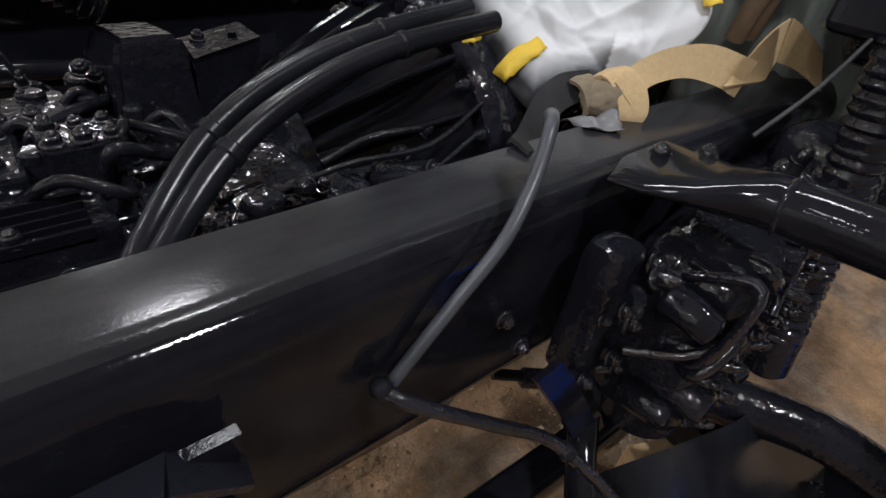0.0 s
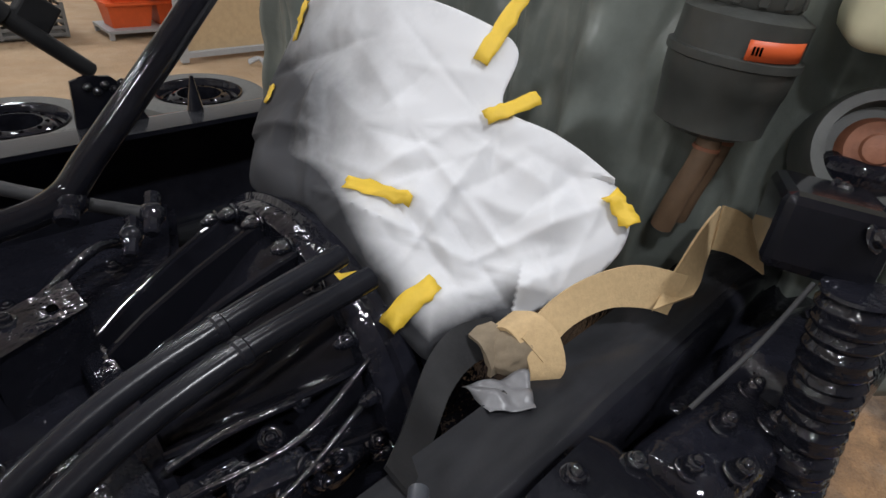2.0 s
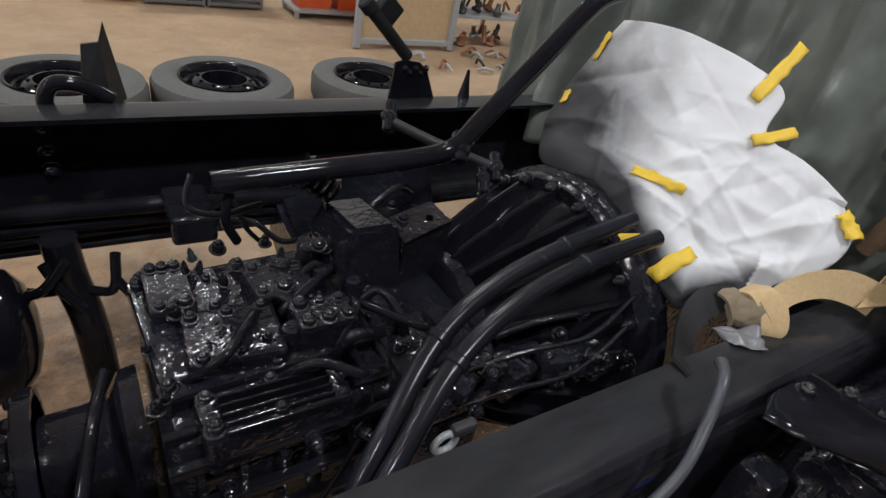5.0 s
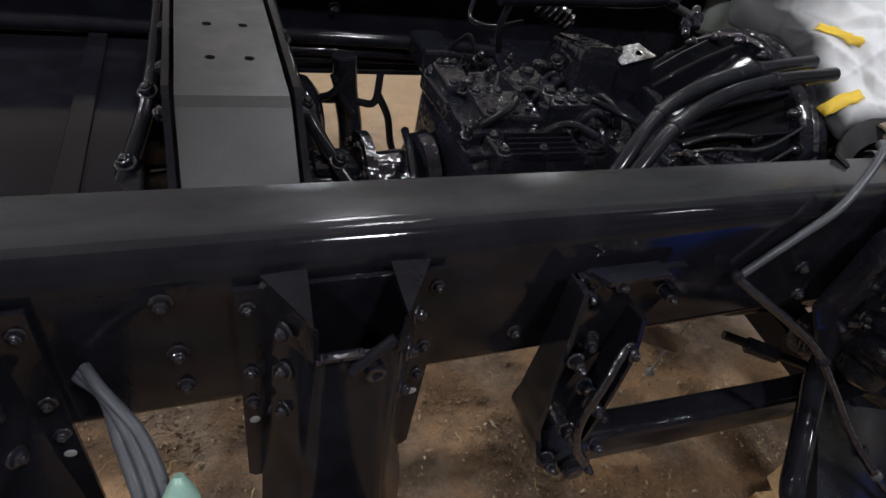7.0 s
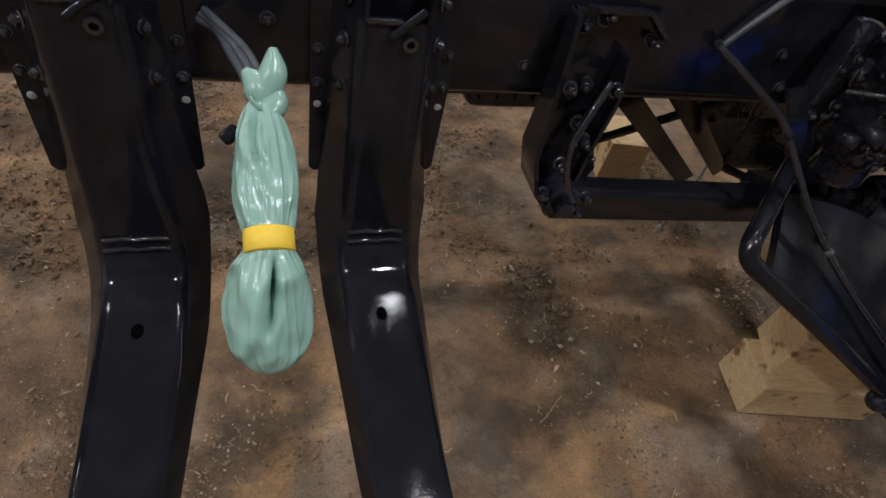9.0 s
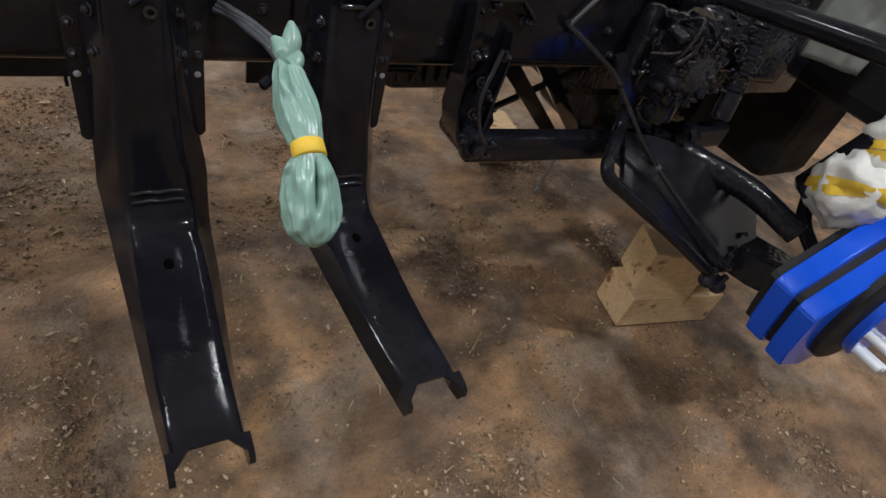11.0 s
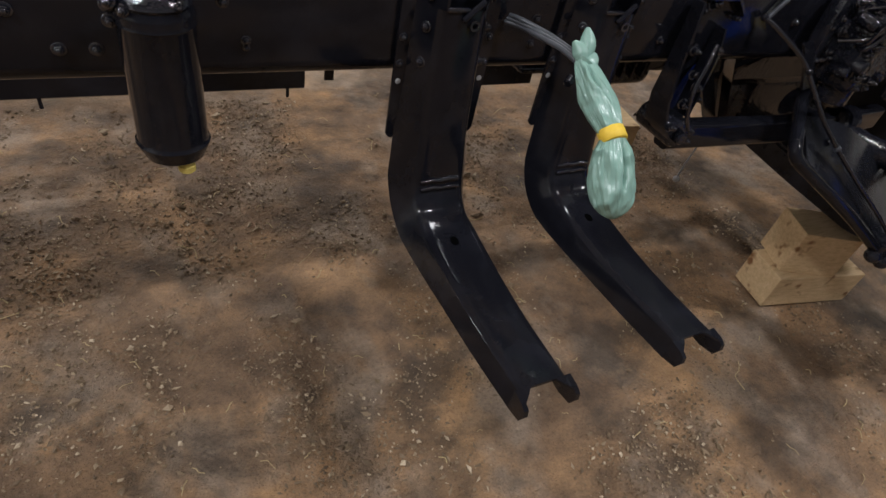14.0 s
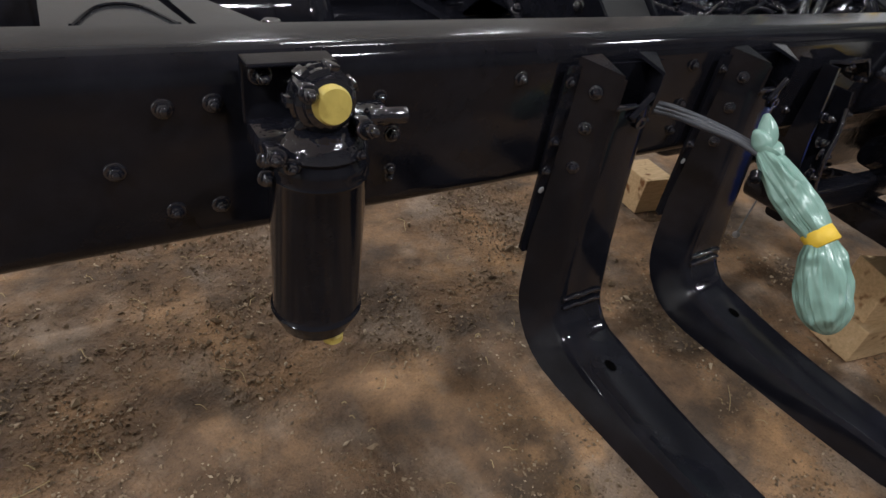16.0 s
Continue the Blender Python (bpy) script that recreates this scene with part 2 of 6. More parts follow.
def lathe(bm, base, axis, profile, seg=32, cap=True):
    """profile: (distance along the axis, radius)."""
    u, w = frame_on(axis)
    a, base = Vector(axis).normalized(), Vector(base)
    rings = [[base + a * d + (u * math.cos(k * math.tau / seg) + w * math.sin(k * math.tau / seg)) * max(r, 0.0005) for k in range(seg)] for d, r in profile]
    return loft(bm, rings, cap)


def cyl(bm, a, b, r, r2=None, seg=20, edge=0.0):
    d = (Vector(b) - Vector(a)).length
    r2 = r if r2 is None else r2
    e = min(edge, d * 0.4, r * 0.5)
    prof = [(0, r - e), (e, r), (d - e, r2), (d, r2 - e)] if e else [(0, r), (d, r2)]
    return lathe(bm, a, Vector(b) - Vector(a), prof, seg)


def spline(pts, per=8):
    p = [Vector(q) for q in pts]
    p = [2 * p[0] - p[1]] + p + [2 * p[-1] - p[-2]]
    out = []
    for i in range(1, len(p) - 2):
        for k in range(per):
            t = k / per
            out.append(0.5 * (2 * p[i] + (p[i + 1] - p[i - 1]) * t + (2 * p[i - 1] - 5 * p[i] + 4 * p[i + 1] - p[i + 2]) * t * t + (3 * p[i] - p[i - 1] - 3 * p[i + 1] + p[i + 2]) * t ** 3))
    return out + [p[-2]]


def tube(bm, pts, r, seg=12, per=8, smooth=True):
    line = spline(pts, per) if smooth else [Vector(p) for p in pts]
    u, _ = frame_on(line[1] - line[0])
    rings = []
    for i, p in enumerate(line):
        d = (line[min(i + 1, len(line) - 1)] - line[max(i - 1, 0)]).normalized()
        u = (u - d * u.dot(d)).normalized()
        w = d.cross(u)
        rr = r(i / (len(line) - 1)) if callable(r) else r
        rings.append([p + (u * math.cos(k * math.tau / seg) + w * math.sin(k * math.tau / seg)) * rr for k in range(seg)])
    return loft(bm, rings)


def ribbon(bm, pts, widths, thick, per=8):
    """A flat band through points, each with the direction of its width."""
    line, side = spline(pts, per), spline(widths, per)
    rings = []
    for i, (p, s) in enumerate(zip(line, side)):
        d = (line[min(i + 1, len(line) - 1)] - line[max(i - 1, 0)]).normalized()
        n = d.cross(s).normalized() * thick / 2
        rings.append([p - s / 2 - n, p + s / 2 - n, p + s / 2 + n, p - s / 2 + n])
    return loft(bm, rings)


def prism(bm, outline, a0, a1, axis="x"):
    """A closed outline in the two other axes, drawn out along one axis."""
    put = {"x": lambda a, p, q: (a, p, q), "y": lambda a, p, q: (p, a, q), "z": lambda a, p, q: (p, q, a)}[axis]
    return loft(bm, [[Vector(put(a, *pq)) for pq in outline] for a in (a0, a1)])


def arc(cx, cy, r, a0, a1, n=6):
    return [(cx + r * math.cos(radians(a0 + (a1 - a0) * k / n)), cy + r * math.sin(radians(a0 + (a1 - a0) * k / n))) for k in range(n + 1)]


def plate(bm, pts, normal, thick):
    """A flat plate from corner points."""
    n = Vector(normal).normalized() * thick
    return loft(bm, [[Vector(p) for p in pts], [Vector(p) + n for p in pts]])


def bolt(parent, at, axis, r=0.011, name="bolt", h=None, mat=None):
    """A hexagon bolt head with washer and thread end."""
    h = h or r * 0.9
    bm = bmesh.new()
    lathe(bm, at, axis, [(0, r * 1.42), (r * 0.12, r * 1.38), (r * 0.22, r * 1.28), (r * 0.26, r * 1.1)], 14)
    a = Vector(at) + Vector(axis).normalized() * r * 0.2
    lathe(bm, a, axis, [(0, r), (h * 0.55, r * 1.02), (h * 0.8, r * 0.93), (h * 0.95, r * 0.75), (h, r * 0.5)], 6)
    lathe(bm, a, axis, [(0, r * 0.66), (h * 0.95, r * 0.66), (h * 1.2, r * 0.56), (h * 1.36, r * 0.36), (h * 1.43, r * 0.15), (h * 1.44, 0)], 12)
    return part(name, bm, mat or M_BOLT, parent, smooth=75)


# ---------------------------------------------------------------- hall
def floor():
    bm = bmesh.new()
    n = 90
    xs = [-9 + 22 * i / n for i in range(n + 1)]
    ys = [-6 + 17 * i / n for i in range(n + 1)]
    vs = [[bm.verts.new((x, y, -0.012 + 0.008 * noise.noise(Vector((x * 1.3, y * 1.3, 2))))) for x in xs] for y in ys]
    for j in range(n):
        for i in range(n):
            bm.faces.new((vs[j][i], vs[j][i + 1], vs[j + 1][i + 1], vs[j + 1][i]))
    setting("floor", bm, M_FLOOR, "brown stained concrete floor strewn with grit and dirt", "floor", 60)


def hall():
    x0, x1, y0, y1, t = -9.0, 13.0, -6.0, 11.0, 0.25
    walls = (("wall_north", ((x0 + x1) / 2, y1 + t / 2, CEIL / 2), (x1 - x0 + 2 * t, t, CEIL)), ("wall_south", ((x0 + x1) / 2, y0 - t / 2, CEIL / 2), (x1 - x0 + 2 * t, t, CEIL)),
             ("wall_west", (x0 - t / 2, (y0 + y1) / 2, CEIL / 2), (t, y1 - y0, CEIL)), ("wall_east", (x1 + t / 2, (y0 + y1) / 2, CEIL / 2), (t, y1 - y0, CEIL)))
    for name, c, s in walls:
        setting(name, box(bmesh.new(), c, s), M_DARK_WALL if name == "wall_south" else M_WALL, "plain plastered workshop wall in grey", "wall")
    setting("ceiling", box(bmesh.new(), ((x0 + x1) / 2, (y0 + y1) / 2, CEIL + 0.1), (x1 - x0 + 2 * t, y1 - y0 + 2 * t, 0.2)), M_CEIL, "pale sheet metal hall ceiling", "ceiling")


def lamps():
    m, nt, b = nodes_of("lamp_housing")
    b.inputs["Base Color"].default_value = (0.7, 0.7, 0.7, 1)
    data = bpy.data.lights.new("panel_light", "AREA")
    data.shape, data.size, data.size_y, data.energy, data.color = "RECTANGLE", 0.56, 0.24, LAMP_WATTS, (0.955, 0.98, 1.03)
    row_data = {}
    for y, share in zip(LAMP_Y, (1.75, 0.3, 0.66, 1.12)):
        row_data[y] = data.copy()
        row_data[y].energy = LAMP_WATTS * share
    for x in LAMP_X:
        for y in LAMP_Y:
            t = thing("ceiling_light", (x, y, CEIL - 0.35), "unseen white rectangular workshop ceiling light", "lamp", "ceiling lights")
            part("housing", box(bmesh.new(), (x, y, CEIL - 0.29), (0.72, 0.38, 0.08), 0.01), m, t)
            for k in (-0.25, 0.25):
                part("hanger", cyl(bmesh.new(), (x + k, y, CEIL - 0.25), (x + k, y, CEIL), 0.006), m, t)
            o = new("panel_light", row_data[y])
            o.location = (0, 0, 0.0)
            o.parent = t


floor()
hall()
lamps()


# ---------------------------------------------------------------- chassis frame
RT, RB = 1.15, 0.921          # rail top and bottom
FAR = 0.895                   # outer face of the far rail


def rail(name, x0, x1, y, side, label, bolts):
    """A pressed channel, web outside, flanges inwards. side: +1 opens to +y."""
    r, th, fl = 0.034, 0.008, 0.09
    out = arc(r, RT - r, r, 90, 180) + arc(r, RB + r, r, 180, 270)
    prof = [(fl, RT)] + out + [(fl, RB), (fl, RB + th)] + arc(r, RB + r, r - th, 270, 180) + arc(r, RT - r, r - th, 180, 90) + [(fl, RT - th)]
    prof = [(y + side * p, q) for p, q in prof]
    t = thing(name, ((x0 + x1) / 2, y, RB), label, "frame rail", "frame rails")
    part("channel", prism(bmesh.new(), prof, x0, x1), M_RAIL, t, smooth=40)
    for x, z, rr in bolts:
        bolt(t, (x, y, z), (0, -1 if side > 0 else 1, 0), rr * 0.78)
    return t


near_bolts = [(-0.065, 1.097, 0.010), (-0.018, 1.099, 0.010), (-0.117, 1.035, 0.010), (-0.067, 0.979, 0.010), (-0.02, 0.978, 0.010), (0.192, 0.99, 0.008), (0.17, 1.09, 0.009),
              (0.192, 0.978, 0.006), (0.38, 1.098, 0.010), (0.742, 1.098, 0.010), (0.748, 1.03, 0.010), (0.75, 0.98, 0.009), (1.11, 0.985, 0.009), (1.56, 1.03, 0.010), (1.6, 0.97, 0.010)]
RAIL_N = rail("frame_rail", -2.5, 2.9, 0.006, 1, "glossy black pressed-steel truck frame rail with bolted web", near_bolts)
RAIL_F = rail("frame_rail", -2.5, 2.9, FAR, -1, "glossy black far truck frame rail with bolts inside", [(1.0, 1.0, 0.01)])
for z in (1.10, 1.06, 1.03):
    bolt(RAIL_F, (1.06, FAR - 0.008, z), (0, -1, 0), 0.011)


def crossmember():
    t = thing("crossmember", (0.82, 0.45, 0.9), "black pressed-steel frame crossmember with four round holes", "crossmember")
    x0, x1, th = 0.757, 0.885, 0.007
    path = [(0.10, 0.99), (0.19, 1.07), (0.27, 1.135), (0.285, 1.142), (0.62, 1.142), (0.635, 1.135), (0.72, 1.07), (0.83, 0.99)]
    bm = bmesh.new()
    for (ya, za), (yb, zb) in zip(path, path[1:]):
        if ya == 0.285:
            continue
        loft(bm, [[Vector((x0, y, z)), Vector((x1, y, z)), Vector((x1, y, z - th)), Vector((x0, y, z - th))] for y, z in ((ya, za), (yb, zb))])
    # the flat top, with four holes through it
    hx, hy = (0.799, 0.847), (0.385, 0.492)
    xs, ys = [x0, *[v for h in hx for v in (h - 0.009, h + 0.009)], x1], [0.285, *[v for h in hy for v in (h - 0.009, h + 0.009)], 0.62]
    for i in range(5):
        for j in range(5):
            a, b, c, d = xs[i], xs[i + 1], ys[j], ys[j + 1]
            sq = [(a, c), (b, c), (b, d), (a, d)]
            if i in (1, 3) and j in (1, 3):
                cx, cy = (a + b) / 2, (c + d) / 2
                n = 16
                for k in range(n):
                    def edge(q):
                        w = q * math.tau / n
                        m = max(abs(math.cos(w)), abs(math.sin(w)))
                        return Vector((cx + 0.009 * math.cos(w) / m, cy + 0.009 * math.sin(w) / m, 1.142)), Vector((cx + 0.0065 * math.cos(w), cy + 0.0065 * math.sin(w), 1.142))
                    (o0, i0), (o1, i1) = edge(k), edge(k + 1)
                    down = Vector((0, 0, -th))
                    bm.faces.new([bm.verts.new(p) for p in (o0, o1, i1, i0)])
                    bm.faces.new([bm.verts.new(p) for p in (i0, i1, i1 + down, i0 + down)])
            else:
                bm.faces.new([bm.verts.new((p, q, 1.142)) for p, q in sq])
    bmesh.ops.remove_doubles(bm, verts=bm.verts, dist=0.0002)
    part("top_plate", bm, M_CROSS, t)
    for x, s in ((x0, -1), (x1, 1)):
        bm = bmesh.new()
        rings = []
        for y, z in path:
            rings.append([Vector((x + s * 0.004, y, z + 0.012)), Vector((x + s * 0.012, y, z + 0.012)), Vector((x + s * 0.012, y, z - 0.1)), Vector((x + s * 0.004, y, z - 0.1))])
        loft(bm, rings)
        part("side_flange", bm, M_BLACK, t)
        for y, z in ((0.13, 1.0), (0.2, 1.06), (0.3, 1.11), (0.42, 1.11), (0.55, 1.11)):
            bolt(t, (x + s * 0.012, y, z), (s, 0, 0), 0.010)


crossmember()


def tank_bracket(xc, skew):
    """A J-shaped tank bracket: a hat-shaped pressing on a back plate, which drops from the web, bends and reaches out."""
    t = thing("tank_bracket", (xc, -0.06, 0.65), "glossy black J-shaped steel tank bracket bolted to the rail", "bracket", "tank brackets")
    th, rc = 0.006, 0.014
    # centre line of the face (y, z), half width of the face, half width at the foot of the walls, depth of the walls
    rows = [(-0.056, 1.068, 0.040, 0.076, 0.054), (-0.059, 1.0, 0.042, 0.078, 0.057), (-0.065, 0.92, 0.043, 0.079, 0.063), (-0.074, 0.82, 0.046, 0.084, 0.068), (-0.079, 0.755, 0.050, 0.090, 0.066), (-0.081, 0.733, 0.052, 0.092, 0.064)]
    rows += [(-0.081 - 0.066 * (1 - math.cos(radians(a))), 0.733 - 0.072 * math.sin(radians(a)), 0.053, 0.094 - 0.00012 * a, 0.062) for a in (8, 22, 36, 50, 62, 74)]
    rows += [(-0.165, 0.6555, 0.056, 0.083, 0.059), (-0.20, 0.650, 0.056, 0.080, 0.055), (-0.25, 0.6445, 0.0555, 0.076, 0.051), (-0.30, 0.641, 0.0545, 0.072, 0.048), (-0.36, 0.6395, 0.053, 0.068, 0.0465), (-0.42, 0.640, 0.052, 0.064, 0.047), (-0.48, 0.642, 0.0505, 0.060, 0.0485), (-0.545, 0.6445, 0.049, 0.0555, 0.050)]
    line = [Vector((skew * max(0.0, -r[0] - 0.1) / 0.45 + 0.006 * max(0.0, 1 - abs(r[0] + 0.17) / 0.25) * (r[1] < 0.8), r[0], r[1])) for r in rows]
    bm, rings = bmesh.new(), []
    for i, p in enumerate(line):
        _, _, wf, wb, deep = rows[i]
        d = (line[min(i + 1, len(line) - 1)] - line[max(i - 1, 0)])
        d.x = 0
        inw = Vector((1, 0, 0)).cross(d.normalized())
        if inw.y < inw.z:
            inw = -inw
        slope = (wb - wf) / deep
        out = [(-wb, deep), (-wf - slope * rc, rc), (-wf - slope * rc * 0.35 + 0.001, rc * 0.35), (-wf + rc * 0.35, 0.0012), (-wf + rc * 1.1, 0)]
        out = out + [(-x, v) for x, v in reversed(out)]
        inn = [(x * (1 - th / abs(x)) if abs(v - deep) < 1e-6 else x * (1 - 0.7 * th / max(abs(x), 0.02)), v if abs(v - deep) < 1e-6 else v + th) for x, v in reversed(out)]
        rings.append([p + Vector((xc + x, 0, 0)) + inw * v for x, v in out + inn])
    loft(bm, rings)
    part("channel", bm, M_BLACK, t, smooth=30)
    # ridges added across the bend to catch the crease's highlight lines
    for z in (0.0, 0.016):
        bm = bmesh.new()
        tube(bm, [(xc - 0.042 + 0.0145 * k, -0.0825 - z * 0.3 - 0.0008 * (k % 2), 0.727 - z + 0.0012 * (k % 3)) for k in range(7)], 0.0042, 10, 4)
        part("highlight_ridge", bm, M_BOLT, t, smooth=60)
    # the back plate on the web, stepped in below
    bm = bmesh.new()
    prism(bm, [(xc - 0.1, 1.115), (xc + 0.1, 1.115), (xc + 0.099, 0.80), (xc + 0.092, 0.792), (xc - 0.092, 0.792), (xc - 0.099, 0.80)], 0.0, -0.0055, "y")
    part("back_plate", bm, M_BLACK, t)
    # rounded lugs beyond the end of the face
    xe = xc + skew
    for sx in (-1, 1):
        bm = bmesh.new()
        x = xe + sx * 0.0525
        prism(bm, [(-0.544, 0.645), (-0.568, 0.642), (-0.580, 0.636), (-0.583, 0.622), (-0.576, 0.604), (-0.544, 0.596)], x - 0.0045, x + 0.0045)
        plate(bm, [(x, -0.544, 0.6445), (x - sx * 0.028, -0.544, 0.6445), (x - sx * 0.016, -0.558, 0.643), (x, -0.574, 0.640)], (0, 0, -1), 0.005)
        part("lug", bm, M_BLACK, t)
    # slot's dark inside, painted as a flat black disc on the face
    bm = bmesh.new()
    cx, cy = xc + skew * 0.4 + 0.001, -0.19
    lathe(bm, (cx, cy, 0.6497), (0, -0.12, 1), [(0, 0.0085), (0.0032, 0.0085)], 20)
    bmesh.ops.scale(bm, verts=bm.verts, vec=(1.0, 1.4, 1), space=Matrix.Translation((-cx, -cy, 0)))
    part("slot", bm, M_HOLE, t)
    # side cheeks above the face, folded in at the top, and the bolts through them
    for sx in (-1, 1):
        bm = bmesh.new()
        a, b, c = (xc + sx * 0.078, 0.0, 1.122), (xc + sx * 0.041, -0.056, 1.112), (xc + sx * 0.038, 0.0, 1.124)
        plate(bm, [a, b, (xc + sx * 0.040, -0.056, 1.066), (xc + sx * 0.078, 0.0, 1.066)], (-sx, -0.6, 0), 0.005)
        plate(bm, [a, b, c], (0, -0.15, 1), 0.005)
        part("cheek", bm, M_BLACK, t)
        for z in (1.085, 1.03, 0.965):
            bolt(t, (xc + sx * 0.061, -0.031, z), (sx * 0.8, -0.55, 0.1), 0.0075)
        for z in (1.092, 1.0, 0.95):
            bolt(t, (xc + sx * 0.089, -0.0055, z), (0, -1, 0), 0.006)
    # pale discs painted on: the lit floor showing through the plate's holes
    for sx in (-1, 1):
        bm = bmesh.new()
        lathe(bm, (xc + sx * 0.0885, -0.0052, 0.915), (0, -1, 0), [(0, 0.0055), (0.0012, 0.0055), (0.0016, 0.004)], 16)
        part("hole_disc", bm, M_GREY, t, "pale grey disc for floor seen through a hole", smooth=40)
    bm = bmesh.new()
    cyl(bm, (xc - 0.008, -0.062, 1.052), (xc + 0.034, -0.055, 1.085), 0.0055, seg=12, edge=0.002)
    part("rod", bm, M_BLACK, t, smooth=40)
    bm = bmesh.new()
    lathe(bm, (xc + 0.018, -0.060, 1.044), (0, -1, 0), [(0, 0.010), (0.004, 0.010), (0.004, 0.005), (0.001, 0.005)], 18, False)
    part("eyelet", bm, M_BOLT, t, smooth=40)
    bm = bmesh.new()
    box(bm, (xc - 0.016, -0.055, 1.069), (0.045, 0.010, 0.007), 0.002)
    part("rim_bead", bm, M_BOLT, t, smooth=40)
    return t


# Flat black: paints the dark inside of holes; also used for label print
M_HOLE, _nt, _b = nodes_of("flat_black")
_b.inputs["Base Color"].default_value, _b.inputs["Roughness"].default_value = (0.002, 0.002, 0.002, 1), 0.9
_b.inputs["Specular IOR Level"].default_value = 0.0
tank_bracket(0.551, 0.0)
tank_bracket(0.899, 0.009)


def filter_canister():
    x, y = 0.062, -0.078
    t = thing("filter_canister", (x, y, 0.82), "black canister filter with yellow plugs hung on the frame rail", "filter")
    bm = bmesh.new()
    lathe(bm, (x, y, 0.846), (0, 0, 1), [(0, 0.03), (0.003, 0.044), (0.012, 0.0475), (0.024, 0.053), (0.028, 0.054), (0.031, 0.051), (0.035, 0.0505), (0.208, 0.0505), (0.212, 0.0525), (0.217, 0.0505), (0.224, 0.0525), (0.229, 0.0505), (0.238, 0.045)], 40)
    part("canister", bm, M_BLACK, t, smooth=40)
    bm = bmesh.new()
    lathe(bm, (x, y, 1.078), (0, 0, 1), [(0, 0.045), (0.008, 0.05), (0.02, 0.046), (0.03, 0.03)], 32)
    box(bm, (x - 0.040, y + 0.01, 1.092), (0.045, 0.045, 0.026), 0.006)
    box(bm, (x + 0.05, y + 0.015, 1.105), (0.06, 0.03, 0.018), 0.005)
    cyl(bm, (x + 0.05, y + 0.0, 1.108), (x + 0.098, y + 0.0, 1.106), 0.009, edge=0.002)
    part("head", bm, M_BOLT, t, smooth=40)
    for dx, dz, q in ((-0.052, 1.094, 0.009), (-0.038, 1.082, 0.008), (0.035, 1.112, 0.010), (0.026, 1.088, 0.008), (-0.022, 1.152, 0.009)):
        bolt(t, (x + dx, y - 0.034, dz), (dx * 6, -1, 0.2), q * 0.75, name="boss", h=q * 1.3)
        bm = box(bmesh.new(), (x + dx, y - 0.022, dz), (q * 1.7, 0.026, q * 1.5), 0.003)
        part("boss", bm, M_BOLT, t, smooth=50)
    bm = bmesh.new()
    lathe(bm, (x + 0.0, y + 0.008, 1.133), (0.05, -1, 0.12), [(0, 0.027), (0.006, 0.032), (0.012, 0.032), (0.014, 0.0275), (0.018, 0.0275), (0.020, 0.0305), (0.026, 0.0305), (0.028, 0.025), (0.034, 0.0245), (0.036, 0.020)], 28)
    housing = part("port_housing", bm, M_BOLT, t, smooth=40)
    for k in range(7):
        an = k * math.tau / 7 + 0.4
        part("lug", box(bmesh.new(), (x + 0.031 * math.cos(an), y - 0.006, 1.134 + 0.031 * math.sin(an)), (0.011, 0.018, 0.011), 0.002, (10, -math.degrees(an), 0)), M_BOLT, housing, smooth=40)
    bm = bmesh.new()
    lathe(bm, (x + 0.001, y - 0.026, 1.138), (0.05, -1, 0.12), [(0, 0.0185), (0.008, 0.0185), (0.012, 0.0165), (0.0125, 0.002)], 24)
    part("plug", bm, M_PLUG, t, "yellow plastic plug", smooth=40)
    bm = bmesh.new()
    lathe(bm, (x + 0.012, y - 0.024, 0.825), (0, 0, 1), [(0, 0.010), (0.003, 0.013), (0.012, 0.013), (0.014, 0.009), (0.026, 0.009)], 16)
    part("drain_plug", bm, M_PLUG, t, "yellow drain plug", smooth=40)
    bm = bmesh.new()
    box(bm, (x - 0.008, -0.004, 1.115), (0.092, 0.008, 0.07), 0.002)
    box(bm, (x - 0.008, -0.016, 1.148), (0.092, 0.032, 0.005), 0.002)
    part("mounting_plate", bm, M_BLACK, t)
    for dx in (-0.035, 0.03):
        bolt(t, (x + dx, -0.008, 1.132), (0, -1, 0), 0.009, h=0.014)
    for dx, dz in ((-0.055, 0.0), (-0.055, -0.02), (0.08, 0.02), (0.088, 0.0)):
        bolt(t, (x + dx, -0.088 + 0.02 * (dx > 0), 1.08 + dz), (0, -1, 0), 0.007)


filter_canister()


# ---------------------------------------------------------------- behind and under the near rail
def lower_bar():
    t = thing("lower_frame_bar", (-1.0, 0.66, 0.55), "black deep side plate hung low between the frame rails", "bar")
    bm = bmesh.new()
    prism(bm, [(0.655, 0.552), (0.662, 0.546), (0.668, 0.552), (0.668, 0.76), (0.655, 0.76)], -2.5, 0.468)
    part("plate", bm, M_BLACK, t)
    bm = bmesh.new()
    prism(bm, [(0.655, 0.532), (0.668, 0.532), (0.668, 0.63), (0.655, 0.63)], 0.88, 1.30)
    part("plate", bm, M_BLACK, t)
    part("tab", box(bmesh.new(), (0.556, 0.70, 0.60), (0.03, 0.01, 0.10), 0.002), M_BLACK, t)
    for x in (-0.21, 0.418):
        part("stud", cyl(bmesh.new(), (x, 0.662, 0.52), (x, 0.662, 0.56), 0.005, seg=10), M_BLACK, t)


